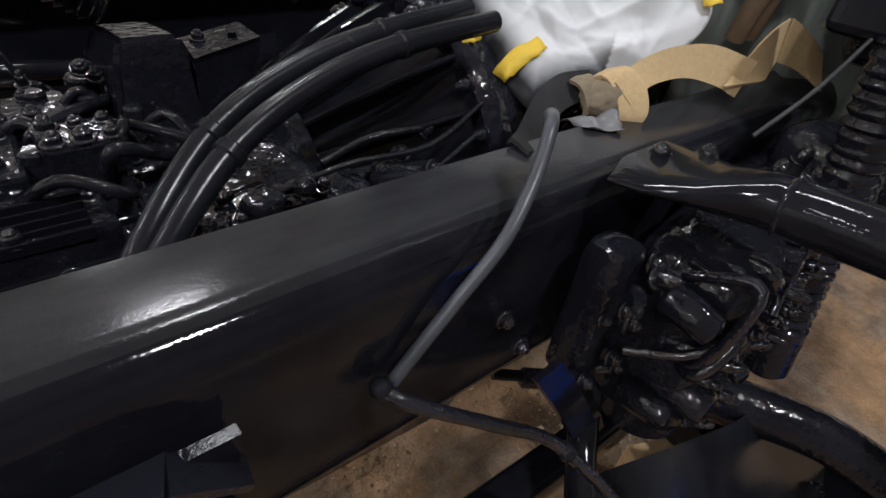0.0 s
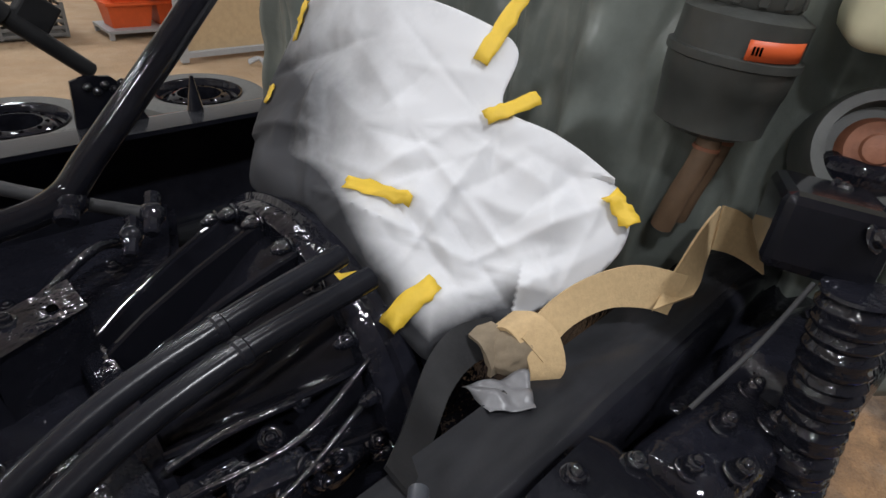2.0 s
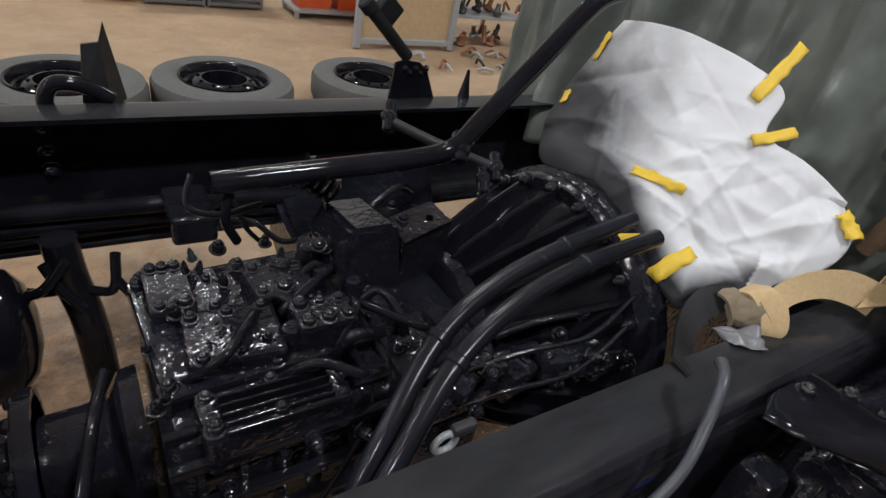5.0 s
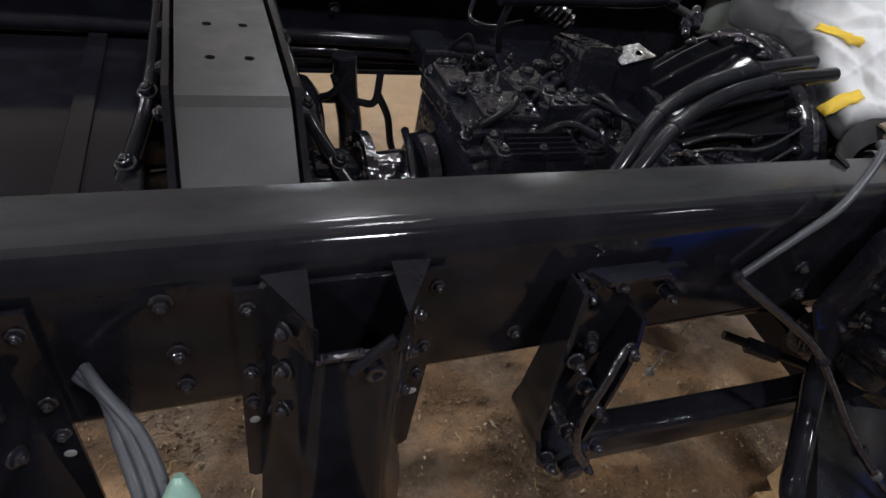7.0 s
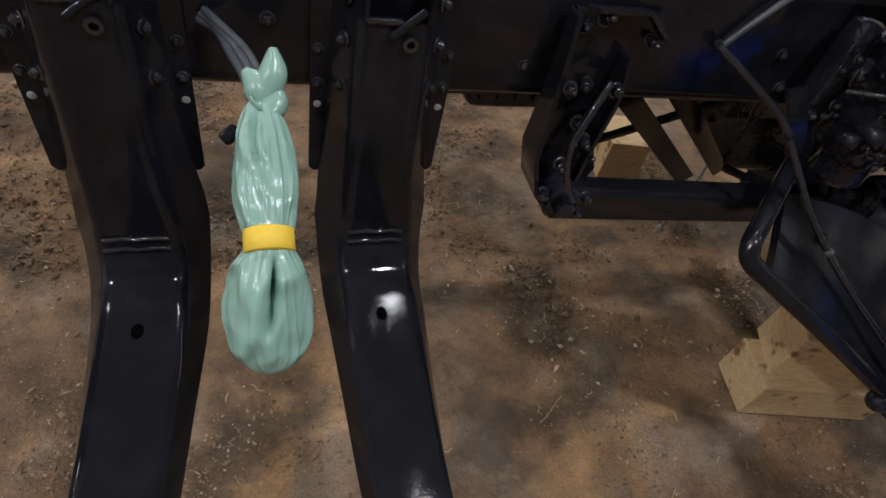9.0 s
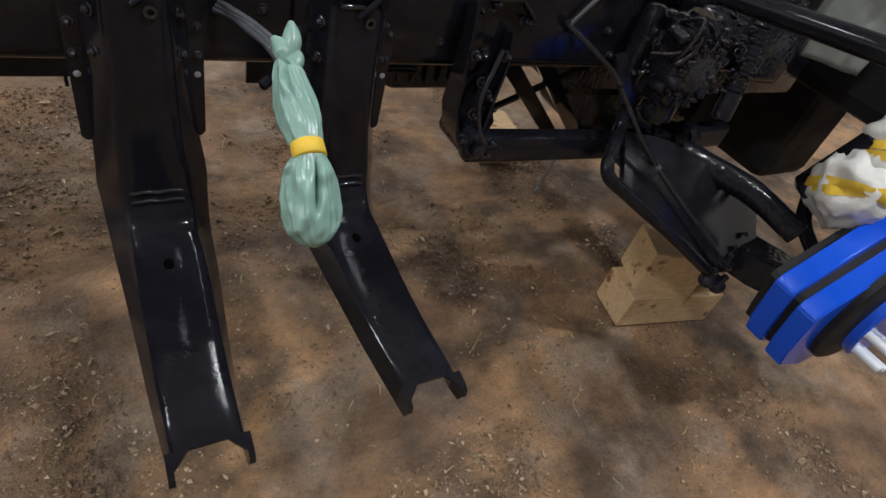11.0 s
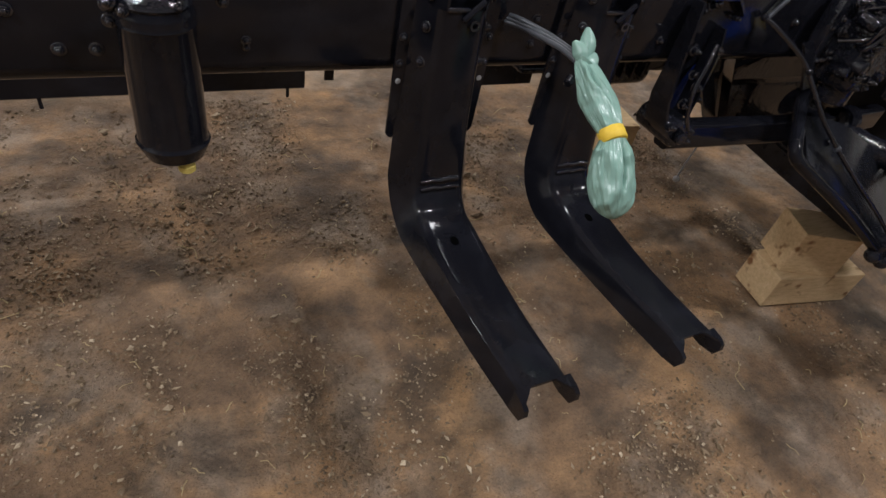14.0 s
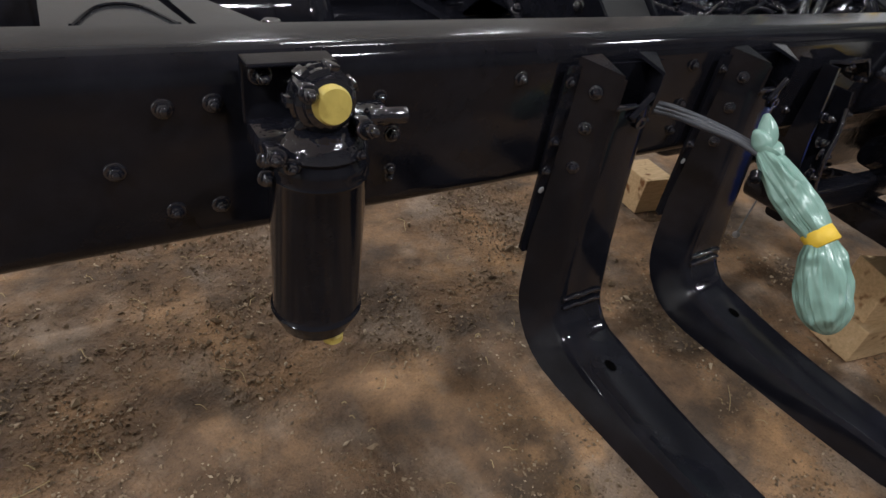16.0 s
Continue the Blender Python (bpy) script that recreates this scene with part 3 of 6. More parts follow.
def rear_crossmember():
    t = thing("rear_crossmember", (0.0, 0.45, 1.1), "black flat crossmember plate with diagonal gussets", "crossmember")
    bm = bmesh.new()
    plate(bm, [(-0.15, 0.092, 1.147), (-0.012, 0.092, 1.147), (-0.05, 0.30, 1.147), (-0.05, 0.62, 1.147), (-0.15, 0.84, 1.147)], (0, 0, -1), 0.008)
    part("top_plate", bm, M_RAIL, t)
    bm = bmesh.new()
    tube(bm, [(-0.125, 0.10, 1.149), (-0.10, 0.16, 1.149), (-0.075, 0.175, 1.149), (-0.05, 0.16, 1.149), (-0.025, 0.10, 1.149)], 0.002, 6)
    part("seam", bm, M_BLACK, t)
    bm = bmesh.new()
    plate(bm, [(-0.005, 0.092, 1.147), (0.07, 0.092, 1.147), (-0.02, 0.30, 1.147), (-0.03, 0.42, 1.147), (-0.04, 0.42, 1.147), (-0.025, 0.24, 1.147)], (0, 0, -1), 0.008)
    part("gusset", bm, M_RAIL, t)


def bag():
    """A tied plastic bag over cable ends, cinched by a tape band."""
    top, band, low = Vector((0.738, -0.165, 1.030)), Vector((0.740, -0.302, 0.955)), Vector((0.737, -0.382, 0.835))
    t = thing("cable_bag", band, "pale green plastic bag tied over cable ends with tape", "bag")

    def body(a, b, prof, seed, folds):
        ax = (b - a).normalized()
        u, w = frame_on(ax)
        n, bm, rings = 176, bmesh.new(), []
        for d, r in prof:
            c = a + (b - a) * d
            ring = []
            for k in range(n):
                an = k * math.tau / n
                ca, sa = math.cos(an), math.sin(an)
                f = 0.12 * noise.noise(Vector((ca * 1.6, sa * 1.6, d * 1.0 + seed))) + 0.06 * math.sin(folds * an + 3 * noise.noise(Vector((d * 3, seed, an * 0.2)))) * (1.15 - d * 0.5)
                f += 0.17 * (0.3 - abs(noise.noise(Vector((ca * 3.0 + d, sa * 3.0, d * 1.3 + seed))))) + 0.09 * (0.3 - abs(noise.noise(Vector((ca * 6.5, sa * 6.5 + d, d * 2.6 + seed)))))
                near = min(1, (1 - d if seed < 2 else d) / 0.16)
                f = 1 + f * (0.15 + 0.85 * near)
                mid = 4.62 + (0.55 * (d - 0.35) if seed > 2 else 0.5 * math.sin(5 * d))
                f += ((-0.75 if seed > 2 else -0.3) * math.exp(-abs((an - mid) / 0.10) ** 1.5) + 0.14 * math.exp(-((an - mid - 0.3) / 0.13) ** 2) + 0.10 * math.exp(-((an - mid + 0.28) / 0.1) ** 2)) * max(0, math.sin(min(1, max(0, (d - 0.05) / 0.62)) * 3.14))
                ring.append(c + (u * math.cos(an) + w * math.sin(an) * 0.8) * r * f * 0.74)
            rings.append(ring)
        return loft(bm, rings)

    def fine(p):
        return [(d, r) for d, r, _ in spline([(d, r, 0) for d, r in p], 4)]

    up = fine([(0.0, 0.014), (0.06, 0.022), (0.16, 0.030), (0.3, 0.037), (0.5, 0.043), (0.68, 0.043), (0.8, 0.038), (0.92, 0.033), (1.0, 0.029)])
    part("bag_neck", body(top, band, up, 1.0, 5), M_GREEN, t, smooth=60)
    dn = fine([(0.0, 0.029), (0.08, 0.036), (0.2, 0.048), (0.4, 0.056), (0.6, 0.058), (0.78, 0.052), (0.9, 0.038), (0.97, 0.02), (1.0, 0.006)])
    part("bag_bulb", body(band, low, dn, 4.0, 4), M_GREEN, t, smooth=60)
    ax = (low - top).normalized()
    bm = bmesh.new()
    ax0 = (band - top).normalized()
    bu, bw = frame_on(ax0)
    loft(bm, [[band + ax0 * d + (bu * math.cos(k * math.tau / 28) + bw * math.sin(k * math.tau / 28) * 0.88) * r for k in range(28)] for d, r in ((-0.013, 0.0236), (-0.012, 0.0250), (0.010, 0.0254), (0.011, 0.0240))])
    part("tape_band", bm, M_TAPE, t, "yellow tape band", smooth=60)
    # knotted loops
    for k, (p, q) in enumerate((((0.752, -0.139, 1.075), 0.013), ((0.722, -0.15, 1.055), 0.013), ((0.742, -0.175, 1.04), 0.018))):
        bm = bmesh.new()
        tube(bm, [Vector((0.736, -0.175, 1.022)), Vector(p) * 0.5 + Vector((0.736, -0.172, 1.025)) * 0.5 + Vector((0.006, 0, 0)), Vector(p)], lambda f, q=q: q * (0.22 + 0.95 * math.sin(0.25 + f * 2.8)), 14, 6)
        part("knot", bm, M_GREEN, t, smooth=60)
    c = thing("cable_bundle", (0.70, -0.02, 1.03), "three greyish cables leading into the tied bag", "cable")
    for k in (-1, 0, 1):
        bm = bmesh.new()
        tube(bm, [(0.672 + 0.004 * k, -0.004, 1.035 + 0.006 * k), (0.690, -0.03, 1.036 + 0.006 * k), (0.712 + 0.008 * k, -0.075, 1.033 + 0.003 * k), (0.729 + 0.009 * k, -0.125, 1.030), (0.737 + 0.008 * k, -0.168, 1.024)], 0.005, 10)
        part("cable", bm, M_GREY2, c, smooth=60)
    part("connector", cyl(bmesh.new(), (0.712, -0.185, 1.005), (0.698, -0.196, 0.998), 0.008, edge=0.002), M_BLACK, t, "black shiny connector", smooth=40)


def wood_stack():
    def block(c, s, rot, lab):
        t = tagged(part("wood_block", box(bmesh.new(), (0, 0, 0), s, 0.004), M_WOOD), lab, "block", "wooden blocks")
        t.matrix_world = pose(*c, *rot)
        return t
    block((2.275, -0.152, 0.072), (0.43, 0.168, 0.150), (0, 0, -11), "rough sawn wooden block lying on the floor")
    block((2.215, -0.125, 0.24), (0.23, 0.165, 0.185), (0, 0, -24), "upper sawn wooden block carrying the axle")
    block((2.125, 0.945, 0.082), (0.17, 0.20, 0.18), (0, 0, -8), "sawn wooden block under the far side of the chassis")


def spring_hanger():
    t = thing("spring_hanger", (1.24, -0.04, 0.75), "black pressed spring hanger bolted to the rail", "bracket")
    bm = bmesh.new()
    prism(bm, [(1.15, 1.085), (1.305, 1.085), (1.30, 1.045), (1.262, 0.955), (1.255, 0.90), (1.30, 0.80), (1.285, 0.755), (1.225, 0.738), (1.18, 0.77), (1.148, 0.84), (1.152, 0.95)], -0.004, -0.013, "y")
    part("back_plate", bm, M_BLACK, t)
    # outer rim along the rear edge, deepest at the eye
    bm = bmesh.new()
    rings = []
    for x, z, dp in ((1.150, 1.085, 0.035), (1.152, 1.02, 0.042), (1.152, 0.95, 0.05), (1.148, 0.86, 0.066), (1.165, 0.795, 0.078), (1.21, 0.745, 0.08)):
        rings.append([Vector((x - 0.004, -0.004, z)), Vector((x + 0.004, -0.004, z)), Vector((x + 0.004, -dp, z)), Vector((x - 0.004, -dp, z))])
    loft(bm, rings)
    part("rear_flange", bm, M_BLACK, t, smooth=40)
    bm = bmesh.new()
    plate(bm, [(1.165, -0.004, 1.09), (1.265, -0.004, 1.09), (1.255, -0.036, 1.10), (1.175, -0.036, 1.098)], (0, 0.1, -1), 0.007)
    plate(bm, [(1.265, -0.004, 1.09), (1.308, -0.004, 1.05), (1.302, -0.034, 1.062), (1.258, -0.036, 1.098)], (-0.6, 0, -0.8), 0.006)
    part("top_flange", bm, M_CAST, t)
    bm = bmesh.new()
    ribbon(bm, [(1.248, -0.018, 1.03), (1.252, -0.03, 0.97), (1.235, -0.045, 0.90), (1.228, -0.05, 0.82)], [Vector((0.004, -0.045, 0))] * 4, 0.007, 6)
    part("web", bm, M_BLACK, t, smooth=40)
    bm = bmesh.new()
    cyl(bm, (1.222, 0.05, 0.772), (1.222, -0.078, 0.772), 0.036, edge=0.006, seg=28)
    cyl(bm, (1.222, -0.076, 0.772), (1.222, -0.096, 0.772), 0.017, edge=0.004)
    part("eye", bm, M_CAST, t, smooth=40)
    rnd = random.Random(3)
    for x, y, z in ((1.172, -0.013, 1.062), (1.285, -0.013, 1.05), (1.21, -0.013, 0.97), (1.24, -0.05, 0.985), (1.20, -0.05, 0.925), (1.215, -0.06, 0.90), (1.19, -0.07, 0.86), (1.24, -0.05, 0.86), (1.175, -0.075, 0.80), (1.25, -0.08, 0.76), (1.27, -0.06, 0.775), (1.165, -0.05, 0.985), (1.20, -0.013, 1.075)):
        bolt(t, (x, y, z), (rnd.uniform(-0.5, 0.3), -1, rnd.uniform(0, 0.5)), rnd.uniform(0.007, 0.011), h=rnd.uniform(0.010, 0.02))
    bm = bmesh.new()
    tube(bm, [(1.225, -0.055, 1.0), (1.20, -0.075, 0.96), (1.185, -0.085, 0.90), (1.20, -0.09, 0.84), (1.225, -0.095, 0.80)], 0.006, 10)
    part("pipe", bm, M_BOLT, t, smooth=60)


def hanger_beam():
    t = thing("suspension_beam", (1.7, -0.05, 0.73), "black rounded box beam below the frame rail", "beam")
    bm = bmesh.new()
    rings = []
    for x, y, z in spline([(1.225, -0.035, 0.752), (1.5, -0.042, 0.742), (1.8, -0.045, 0.733), (2.2, -0.03, 0.735)], 6):
        sec = arc(0.012, 0.026, 0.012, 0, 90) + arc(-0.012, 0.026, 0.012, 90, 180) + arc(-0.012, -0.026, 0.012, 180, 270) + arc(0.012, -0.026, 0.012, 270, 360)
        rings.append([Vector((x, y + p, z + q)) for p, q in sec])
    loft(bm, rings)
    part("bar", bm, M_BLACK, t, smooth=60)
    for x in (1.95, 2.02):
        bm = bmesh.new()
        cyl(bm, (x - 0.02, -0.04, 0.737), (x + 0.02, -0.04, 0.737), 0.05, edge=0.01)
        part("clamp", bm, M_CAST, t, smooth=40)
    # crossed stays behind it
    for a, b in (((1.32, 0.03, 0.93), (1.72, 0.18, 0.60)), ((1.66, 0.08, 0.92), (1.40, 0.22, 0.66)), ((1.45, 0.06, 0.92), (1.95, 0.30, 0.52))):
        s = thing("diagonal_stay", a, "black flat diagonal stay under the chassis", "stay", "diagonal stays")
        d = Vector(b) - Vector(a)
        bm = bmesh.new()
        ribbon(bm, [Vector(a), Vector(a) + d * 0.5, Vector(b)], [Vector((0.028, 0, 0.03))] * 3, 0.012, 2)
        part("flat_bar", bm, M_BLACK, s)


def step_frame():
    t = thing("steering_link", (1.75, -0.25, 0.6), "black bent tubular link with ball joints beside the axle", "link")
    bm = bmesh.new()
    tube(bm, [(1.70, -0.03, 0.97), (1.695, -0.04, 0.90), (1.66, -0.075, 0.845), (1.565, -0.165, 0.80), (1.535, -0.196, 0.782), (1.545, -0.215, 0.755), (1.61, -0.24, 0.715), (1.80, -0.32, 0.60), (2.007, -0.388, 0.466)], 0.0175, 16)
    part("tube", bm, M_BLACK, t, smooth=60)
    for p in ((1.97, -0.385, 0.468), (2.02, -0.40, 0.445), (2.05, -0.36, 0.49)):
        bm = bmesh.new()
        bmesh.ops.create_icosphere(bm, subdivisions=2, radius=0.026, matrix=Matrix.Translation(p))
        cyl(bm, p, (p[0], p[1] - 0.004, p[2] + 0.045), 0.011, seg=10)
        part("ball_joint", bm, M_CAST, t, smooth=60)
    a = thing("front_axle", (2.1, -0.1, 0.45), "black forged front axle beam on wooden blocks", "axle")
    bm = bmesh.new()
    rings = []
    for y, z, x, w, h in ((0.95, 0.50, 2.27, 0.06, 0.05), (0.5, 0.46, 2.27, 0.06, 0.05), (0.1, 0.43, 2.26, 0.065, 0.05), (-0.2, 0.425, 2.25, 0.07, 0.055), (-0.42, 0.47, 2.25, 0.065, 0.06), (-0.54, 0.52, 2.27, 0.05, 0.07)):
        rings.append([Vector((x - w, y, z - h)), Vector((x + w, y, z - h)), Vector((x + w, y, z + h)), Vector((x - w, y, z + h))])
    loft(bm, rings)
    bmesh.ops.bevel(bm, geom=bm.edges[:], offset=0.012, segments=2, affect="EDGES")
    part("beam", bm, M_CAST, a, smooth=50)
    bm = bmesh.new()
    upper = spline([(1.66, -0.10, 0.815), (1.80, -0.135, 0.80), (1.97, -0.155, 0.735), (2.163, -0.165, 0.652), (2.36, -0.21, 0.55)], 5)
    lower = spline([(1.60, -0.225, 0.728), (1.72, -0.28, 0.655), (1.86, -0.325, 0.572), (2.0, -0.36, 0.497), (2.24, -0.37, 0.45)], 5)
    rings = []
    for p, q in zip(upper, lower):
        down = Vector((-0.25, 0.1, -0.9)) * 0.02
        rings.append([p, p * 0.5 + q * 0.5 + Vector((-0.004, 0, 0.008)), q, q + down, p * 0.5 + q * 0.5 + down, p + down])
    loft(bm, rings)
    part("leaf_plate", bm, M_RUBBER, a, smooth=50)
    for p in ((1.72, -0.175, 0.768), (2.13, -0.33, 0.512), (2.2, -0.30, 0.53), (2.19, -0.34, 0.50)):
        bolt(a, p, (0.35, -0.1, 0.9), 0.009)
    # track rod and arm towards the hub
    r = thing("track_rod", (2.1, -0.2, 0.6), "black steering track rod with clamp ends", "rod")
    bm = bmesh.new()
    tube(bm, [(1.78, 0.15, 0.66), (2.0, 0.0, 0.64), (2.16, -0.16, 0.63), (2.22, -0.36, 0.64)], 0.010, 12)
    part("rod", bm, M_BLACK, r, smooth=60)
    for p, q in (((2.08, -0.07, 0.635), (2.14, -0.13, 0.63)), ((1.82, 0.12, 0.655), (1.88, 0.08, 0.65))):
        part("clamp", cyl(bmesh.new(), p, q, 0.018, edge=0.004), M_CAST, r, smooth=40)


def hub():
    t = thing("wheel_hub", (2.25, -0.62, 0.60), "bright blue angular hub plates with pale wheel studs", "hub")
    shape = [(2.01, 0.455), (1.966, 0.603), (1.974, 0.622), (2.30, 0.845), (2.40, 0.86), (2.52, 0.78), (2.55, 0.55), (2.42, 0.38), (2.2, 0.33), (2.04, 0.39)]
    for y0, y1, up in ((-0.530, -0.588, 0.012), (-0.612, -0.668, 0.0)):
        bm = bmesh.new()
        prism(bm, [(x, z + up) for x, z in shape], y0, y1, "y")
        bmesh.ops.bevel(bm, geom=bm.edges[:], offset=0.004, segments=2, affect="EDGES")
        part("hub_plate", bm, M_BLUE, t, "bright blue hub plate", smooth=35)
    bm = bmesh.new()
    prism(bm, [(2.28 + (x - 2.28) * 0.93, 0.6 + (z - 0.6) * 0.9) for x, z in shape], -0.585, -0.615, "y")
    prism(bm, [(2.28 + (x - 2.28) * 0.9, 0.6 + (z - 0.6) * 0.86) for x, z in shape], -0.50, -0.532, "y")
    part("spacer", bm, M_OVER, t, "black spacer plate")
    c, ax = Vector((2.31, -0.665, 0.60)), Vector((0, -1, 0))
    bm = bmesh.new()
    lathe(bm, c, ax, [(0, 0.235), (0.02, 0.235), (0.03, 0.22), (0.045, 0.15), (0.05, 0.06)], 48)
    part("drum", bm, M_OVER, t, "black drum body", smooth=35)
    bm = bmesh.new()
    lathe(bm, c, ax, [(0.03, 0.17), (0.062, 0.17), (0.068, 0.162), (0.068, 0.10)], 40)
    part("hub_flange", bm, M_BLUE, t, "blue hub flange", smooth=35)
    for k in range(10):
        an = k * math.tau / 10 + 0.2
        p = c + ax * 0.06 + Vector((math.cos(an), 0, math.sin(an))) * 0.148
        bm = bmesh.new()
        lathe(bm, p, ax, [(0, 0.0135), (0.078, 0.0135), (0.084, 0.011), (0.085, 0.004)], 14)
        part("stud", bm, M_STUD, t, "pale sleeved stud", smooth=40)
    # wrapped bundle over the brake chamber
    b = thing("wrapped_bundle", (2.03, -0.42, 0.93), "white plastic wrapped bundle with yellow tape beside the hub", "bundle")
    rnd = random.Random(8)
    for name, cc, rr, seed in (("lower_wrap", (2.225, -0.445, 0.825), 0.102, 3), ("upper_wrap", (2.30, -0.47, 0.945), 0.11, 9)):
        bm = bmesh.new()
        bmesh.ops.create_icosphere(bm, subdivisions=4, radius=rr)
        for v in bm.verts:
            n = v.co.normalized()
            v.co *= 1 + 0.22 * noise.noise(n * 2.4 + Vector((seed, 0, 0))) + 0.16 * abs(noise.noise(n * 5 + Vector((0, seed, 0)))) + 0.08 * abs(noise.noise(n * 14 + Vector((0, seed, 0))))
        bmesh.ops.translate(bm, verts=bm.verts, vec=cc)
        part(name, bm, M_WRAP, b, smooth=80)
        for k in range(2):
            bm = bmesh.new()
            tilt = Vector((0.5 - 0.5 * k, 0.4, 0.9 - 0.2 * k)).normalized()
            lathe(bm, Vector(cc) + tilt * (0.028 * k - 0.02), tilt, [(-0.012, rr * 1.03), (0.012, rr * 1.05)], 28)
            for v in bm.verts:
                n = (v.co - Vector(cc)).normalized()
                v.co += n * (0.16 * rr * noise.noise(n * 2.4 + Vector((seed, 0, 0))) + 0.006 * rnd.random())
            part("tape", bm, M_TAPE, b, "yellow tape", smooth=80)
    bm = bmesh.new()
    cyl(bm, (2.22, -0.36, 0.74), (2.26, -0.42, 0.95), 0.06, edge=0.01)
    part("brake_chamber", bm, M_CAST, t, smooth=40)
    part("chamber_arm", tube(bmesh.new(), [(2.22, -0.36, 0.76), (2.24, -0.40, 0.66), (2.27, -0.50, 0.58)], 0.022), M_BLACK, t, smooth=60)


def grey_cable():
    t = thing("brake_hose", (1.6, -0.1, 0.9), "grey overspray-dusted hose hanging over the rail and down the link", "hose")
    bm = bmesh.new()
    tube(bm, [(1.60, 0.045, 1.208), (1.58, 0.028, 1.209), (1.556, 0.012, 1.182), (1.515, -0.006, 1.148), (1.475, -0.008, 1.108), (1.445, -0.006, 1.07), (1.425, -0.004, 1.042)], lambda f: 0.0056 + 0.0012 * math.exp(-f * 9), 14)
    part("upper_run", bm, M_GREY2, t, "grey dusted hose", smooth=60)
    bm = bmesh.new()
    tube(bm, [(1.410, -0.008, 1.046), (1.433, -0.030, 1.034), (1.492, -0.060, 1.0), (1.548, -0.085, 0.962), (1.592, -0.118, 0.908), (1.640, -0.165, 0.84), (1.700, -0.215, 0.775), (1.80, -0.275, 0.690), (1.93, -0.340, 0.590), (2.04, -0.385, 0.50)], 0.0062, 12)
    part("lower_run", bm, M_BOLT, t, smooth=60)
    for p in ((1.565, -0.097, 0.945), (1.700, -0.215, 0.775), (1.412, -0.007, 1.046)):
        bm = bmesh.new()
        bmesh.ops.create_icosphere(bm, subdivisions=2, radius=0.013, matrix=Matrix.Translation(p) @ Matrix.Scale(0.75, 4))
        part("clip", bm, M_GREY2 if p[2] < 0.9 else M_BLACK, t, smooth=60)


def steering_box():
    t = thing("steering_gear", (1.72, -0.06, 0.95), "black cast steering gearbox below a mounting plate", "gearbox")
    bm = bmesh.new()
    box(bm, (1.76, -0.075, 1.00), (0.15, 0.12, 0.22), 0.03, (0, 0, 10), 3)
    cyl(bm, (1.76, -0.14, 0.98), (1.76, 0.0, 0.98), 0.085, edge=0.015, seg=28)
    cyl(bm, (1.76, -0.08, 1.12), (1.76, -0.08, 0.84), 0.05, edge=0.012, seg=24)
    part("casting", bm, M_CAST, t, smooth=40)
    bm = bmesh.new()
    box(bm, (1.645, -0.03, 1.03), (0.05, 0.045, 0.17), 0.014)
    cyl(bm, (1.655, -0.05, 1.05), (1.70, -0.07, 1.02), 0.022, edge=0.008)
    part("valve_block", bm, M_CAST, t, smooth=40)
    bm = bmesh.new()
    box(bm, (1.90, -0.055, 1.05), (0.20, 0.09, 0.15), 0.03, (0, 0, -8), 3)
    box(bm, (2.06, -0.075, 1.06), (0.18, 0.11, 0.20), 0.03, (0, 0, -12), 3)
    box(bm, (2.16, -0.012, 0.99), (0.50, 0.07, 0.22), 0.02)
    part("carrier", bm, M_CAST, t, smooth=40)
    for x, y, z in ((1.83, -0.05, 1.124), (1.86, -0.08, 1.124), (1.90, -0.05, 1.125), (1.94, -0.08, 1.125), (1.97, -0.05, 1.124), (2.03, -0.08, 1.16), (2.08, -0.10, 1.16), (2.10, -0.06, 1.16)):
        bolt(t, (x, y, z), (0.1, -0.25, 1), 0.009, h=0.014)
    rnd = random.Random(11)
    for k in range(20):
        an = k * math.tau / 10
        r = 0.07
        if k < 10:
            bolt(t, (1.76 + r * math.cos(an), -0.14, 0.98 + r * math.sin(an)), (0, -1, 0), 0.008)
        else:
            bolt(t, (rnd.uniform(1.62, 1.70), -0.05 - 0.02 * rnd.random(), rnd.uniform(0.95, 1.12)), (0, -1, 0.2), rnd.uniform(0.006, 0.011))
    for k in range(9):
        x, y, z = rnd.uniform(1.68, 1.84), rnd.uniform(-0.14, -0.10), rnd.uniform(0.97, 1.11)
        bm = bmesh.new()
        tube(bm, [(x, y + 0.05, z), (x + rnd.uniform(-0.03, 0.03), y - 0.01, z + rnd.uniform(-0.03, 0.03)), (x + rnd.uniform(-0.05, 0.05), y, z + rnd.uniform(-0.07, 0.02)), (x + rnd.uniform(-0.06, 0.06), y + 0.05, z - rnd.uniform(0.04, 0.1))], rnd.uniform(0.004, 0.009), 9, 6)
        part("pipe", bm, M_BOLT, t, smooth=60)
    for k in range(8):
        x, z = rnd.uniform(1.66, 1.84), rnd.uniform(0.9, 1.1)
        bm = bmesh.new()
        cyl(bm, (x, -0.08, z), (x + rnd.uniform(-0.02, 0.02), -0.16 + 0.03 * rnd.random(), z + rnd.uniform(-0.01, 0.02)), rnd.uniform(0.012, 0.02), edge=0.004, seg=14)
        part("fitting", bm, M_CAST, t, smooth=50)
    for k in range(26):
        x, z = rnd.uniform(1.62, 1.95), rnd.uniform(0.92, 1.12)
        bolt(t, (x, -0.145 + 0.05 * (x < 1.69) + 0.03 * rnd.random(), z), (rnd.uniform(-0.5, 0.5), -1, rnd.uniform(0, 0.8)), rnd.uniform(0.005, 0.009), name="fitting", h=rnd.uniform(0.01, 0.02))
    s = thing("cab_stay_tube", (1.65, -0.3, 1.19), "thick black stay tube reaching out from the rail", "tube")
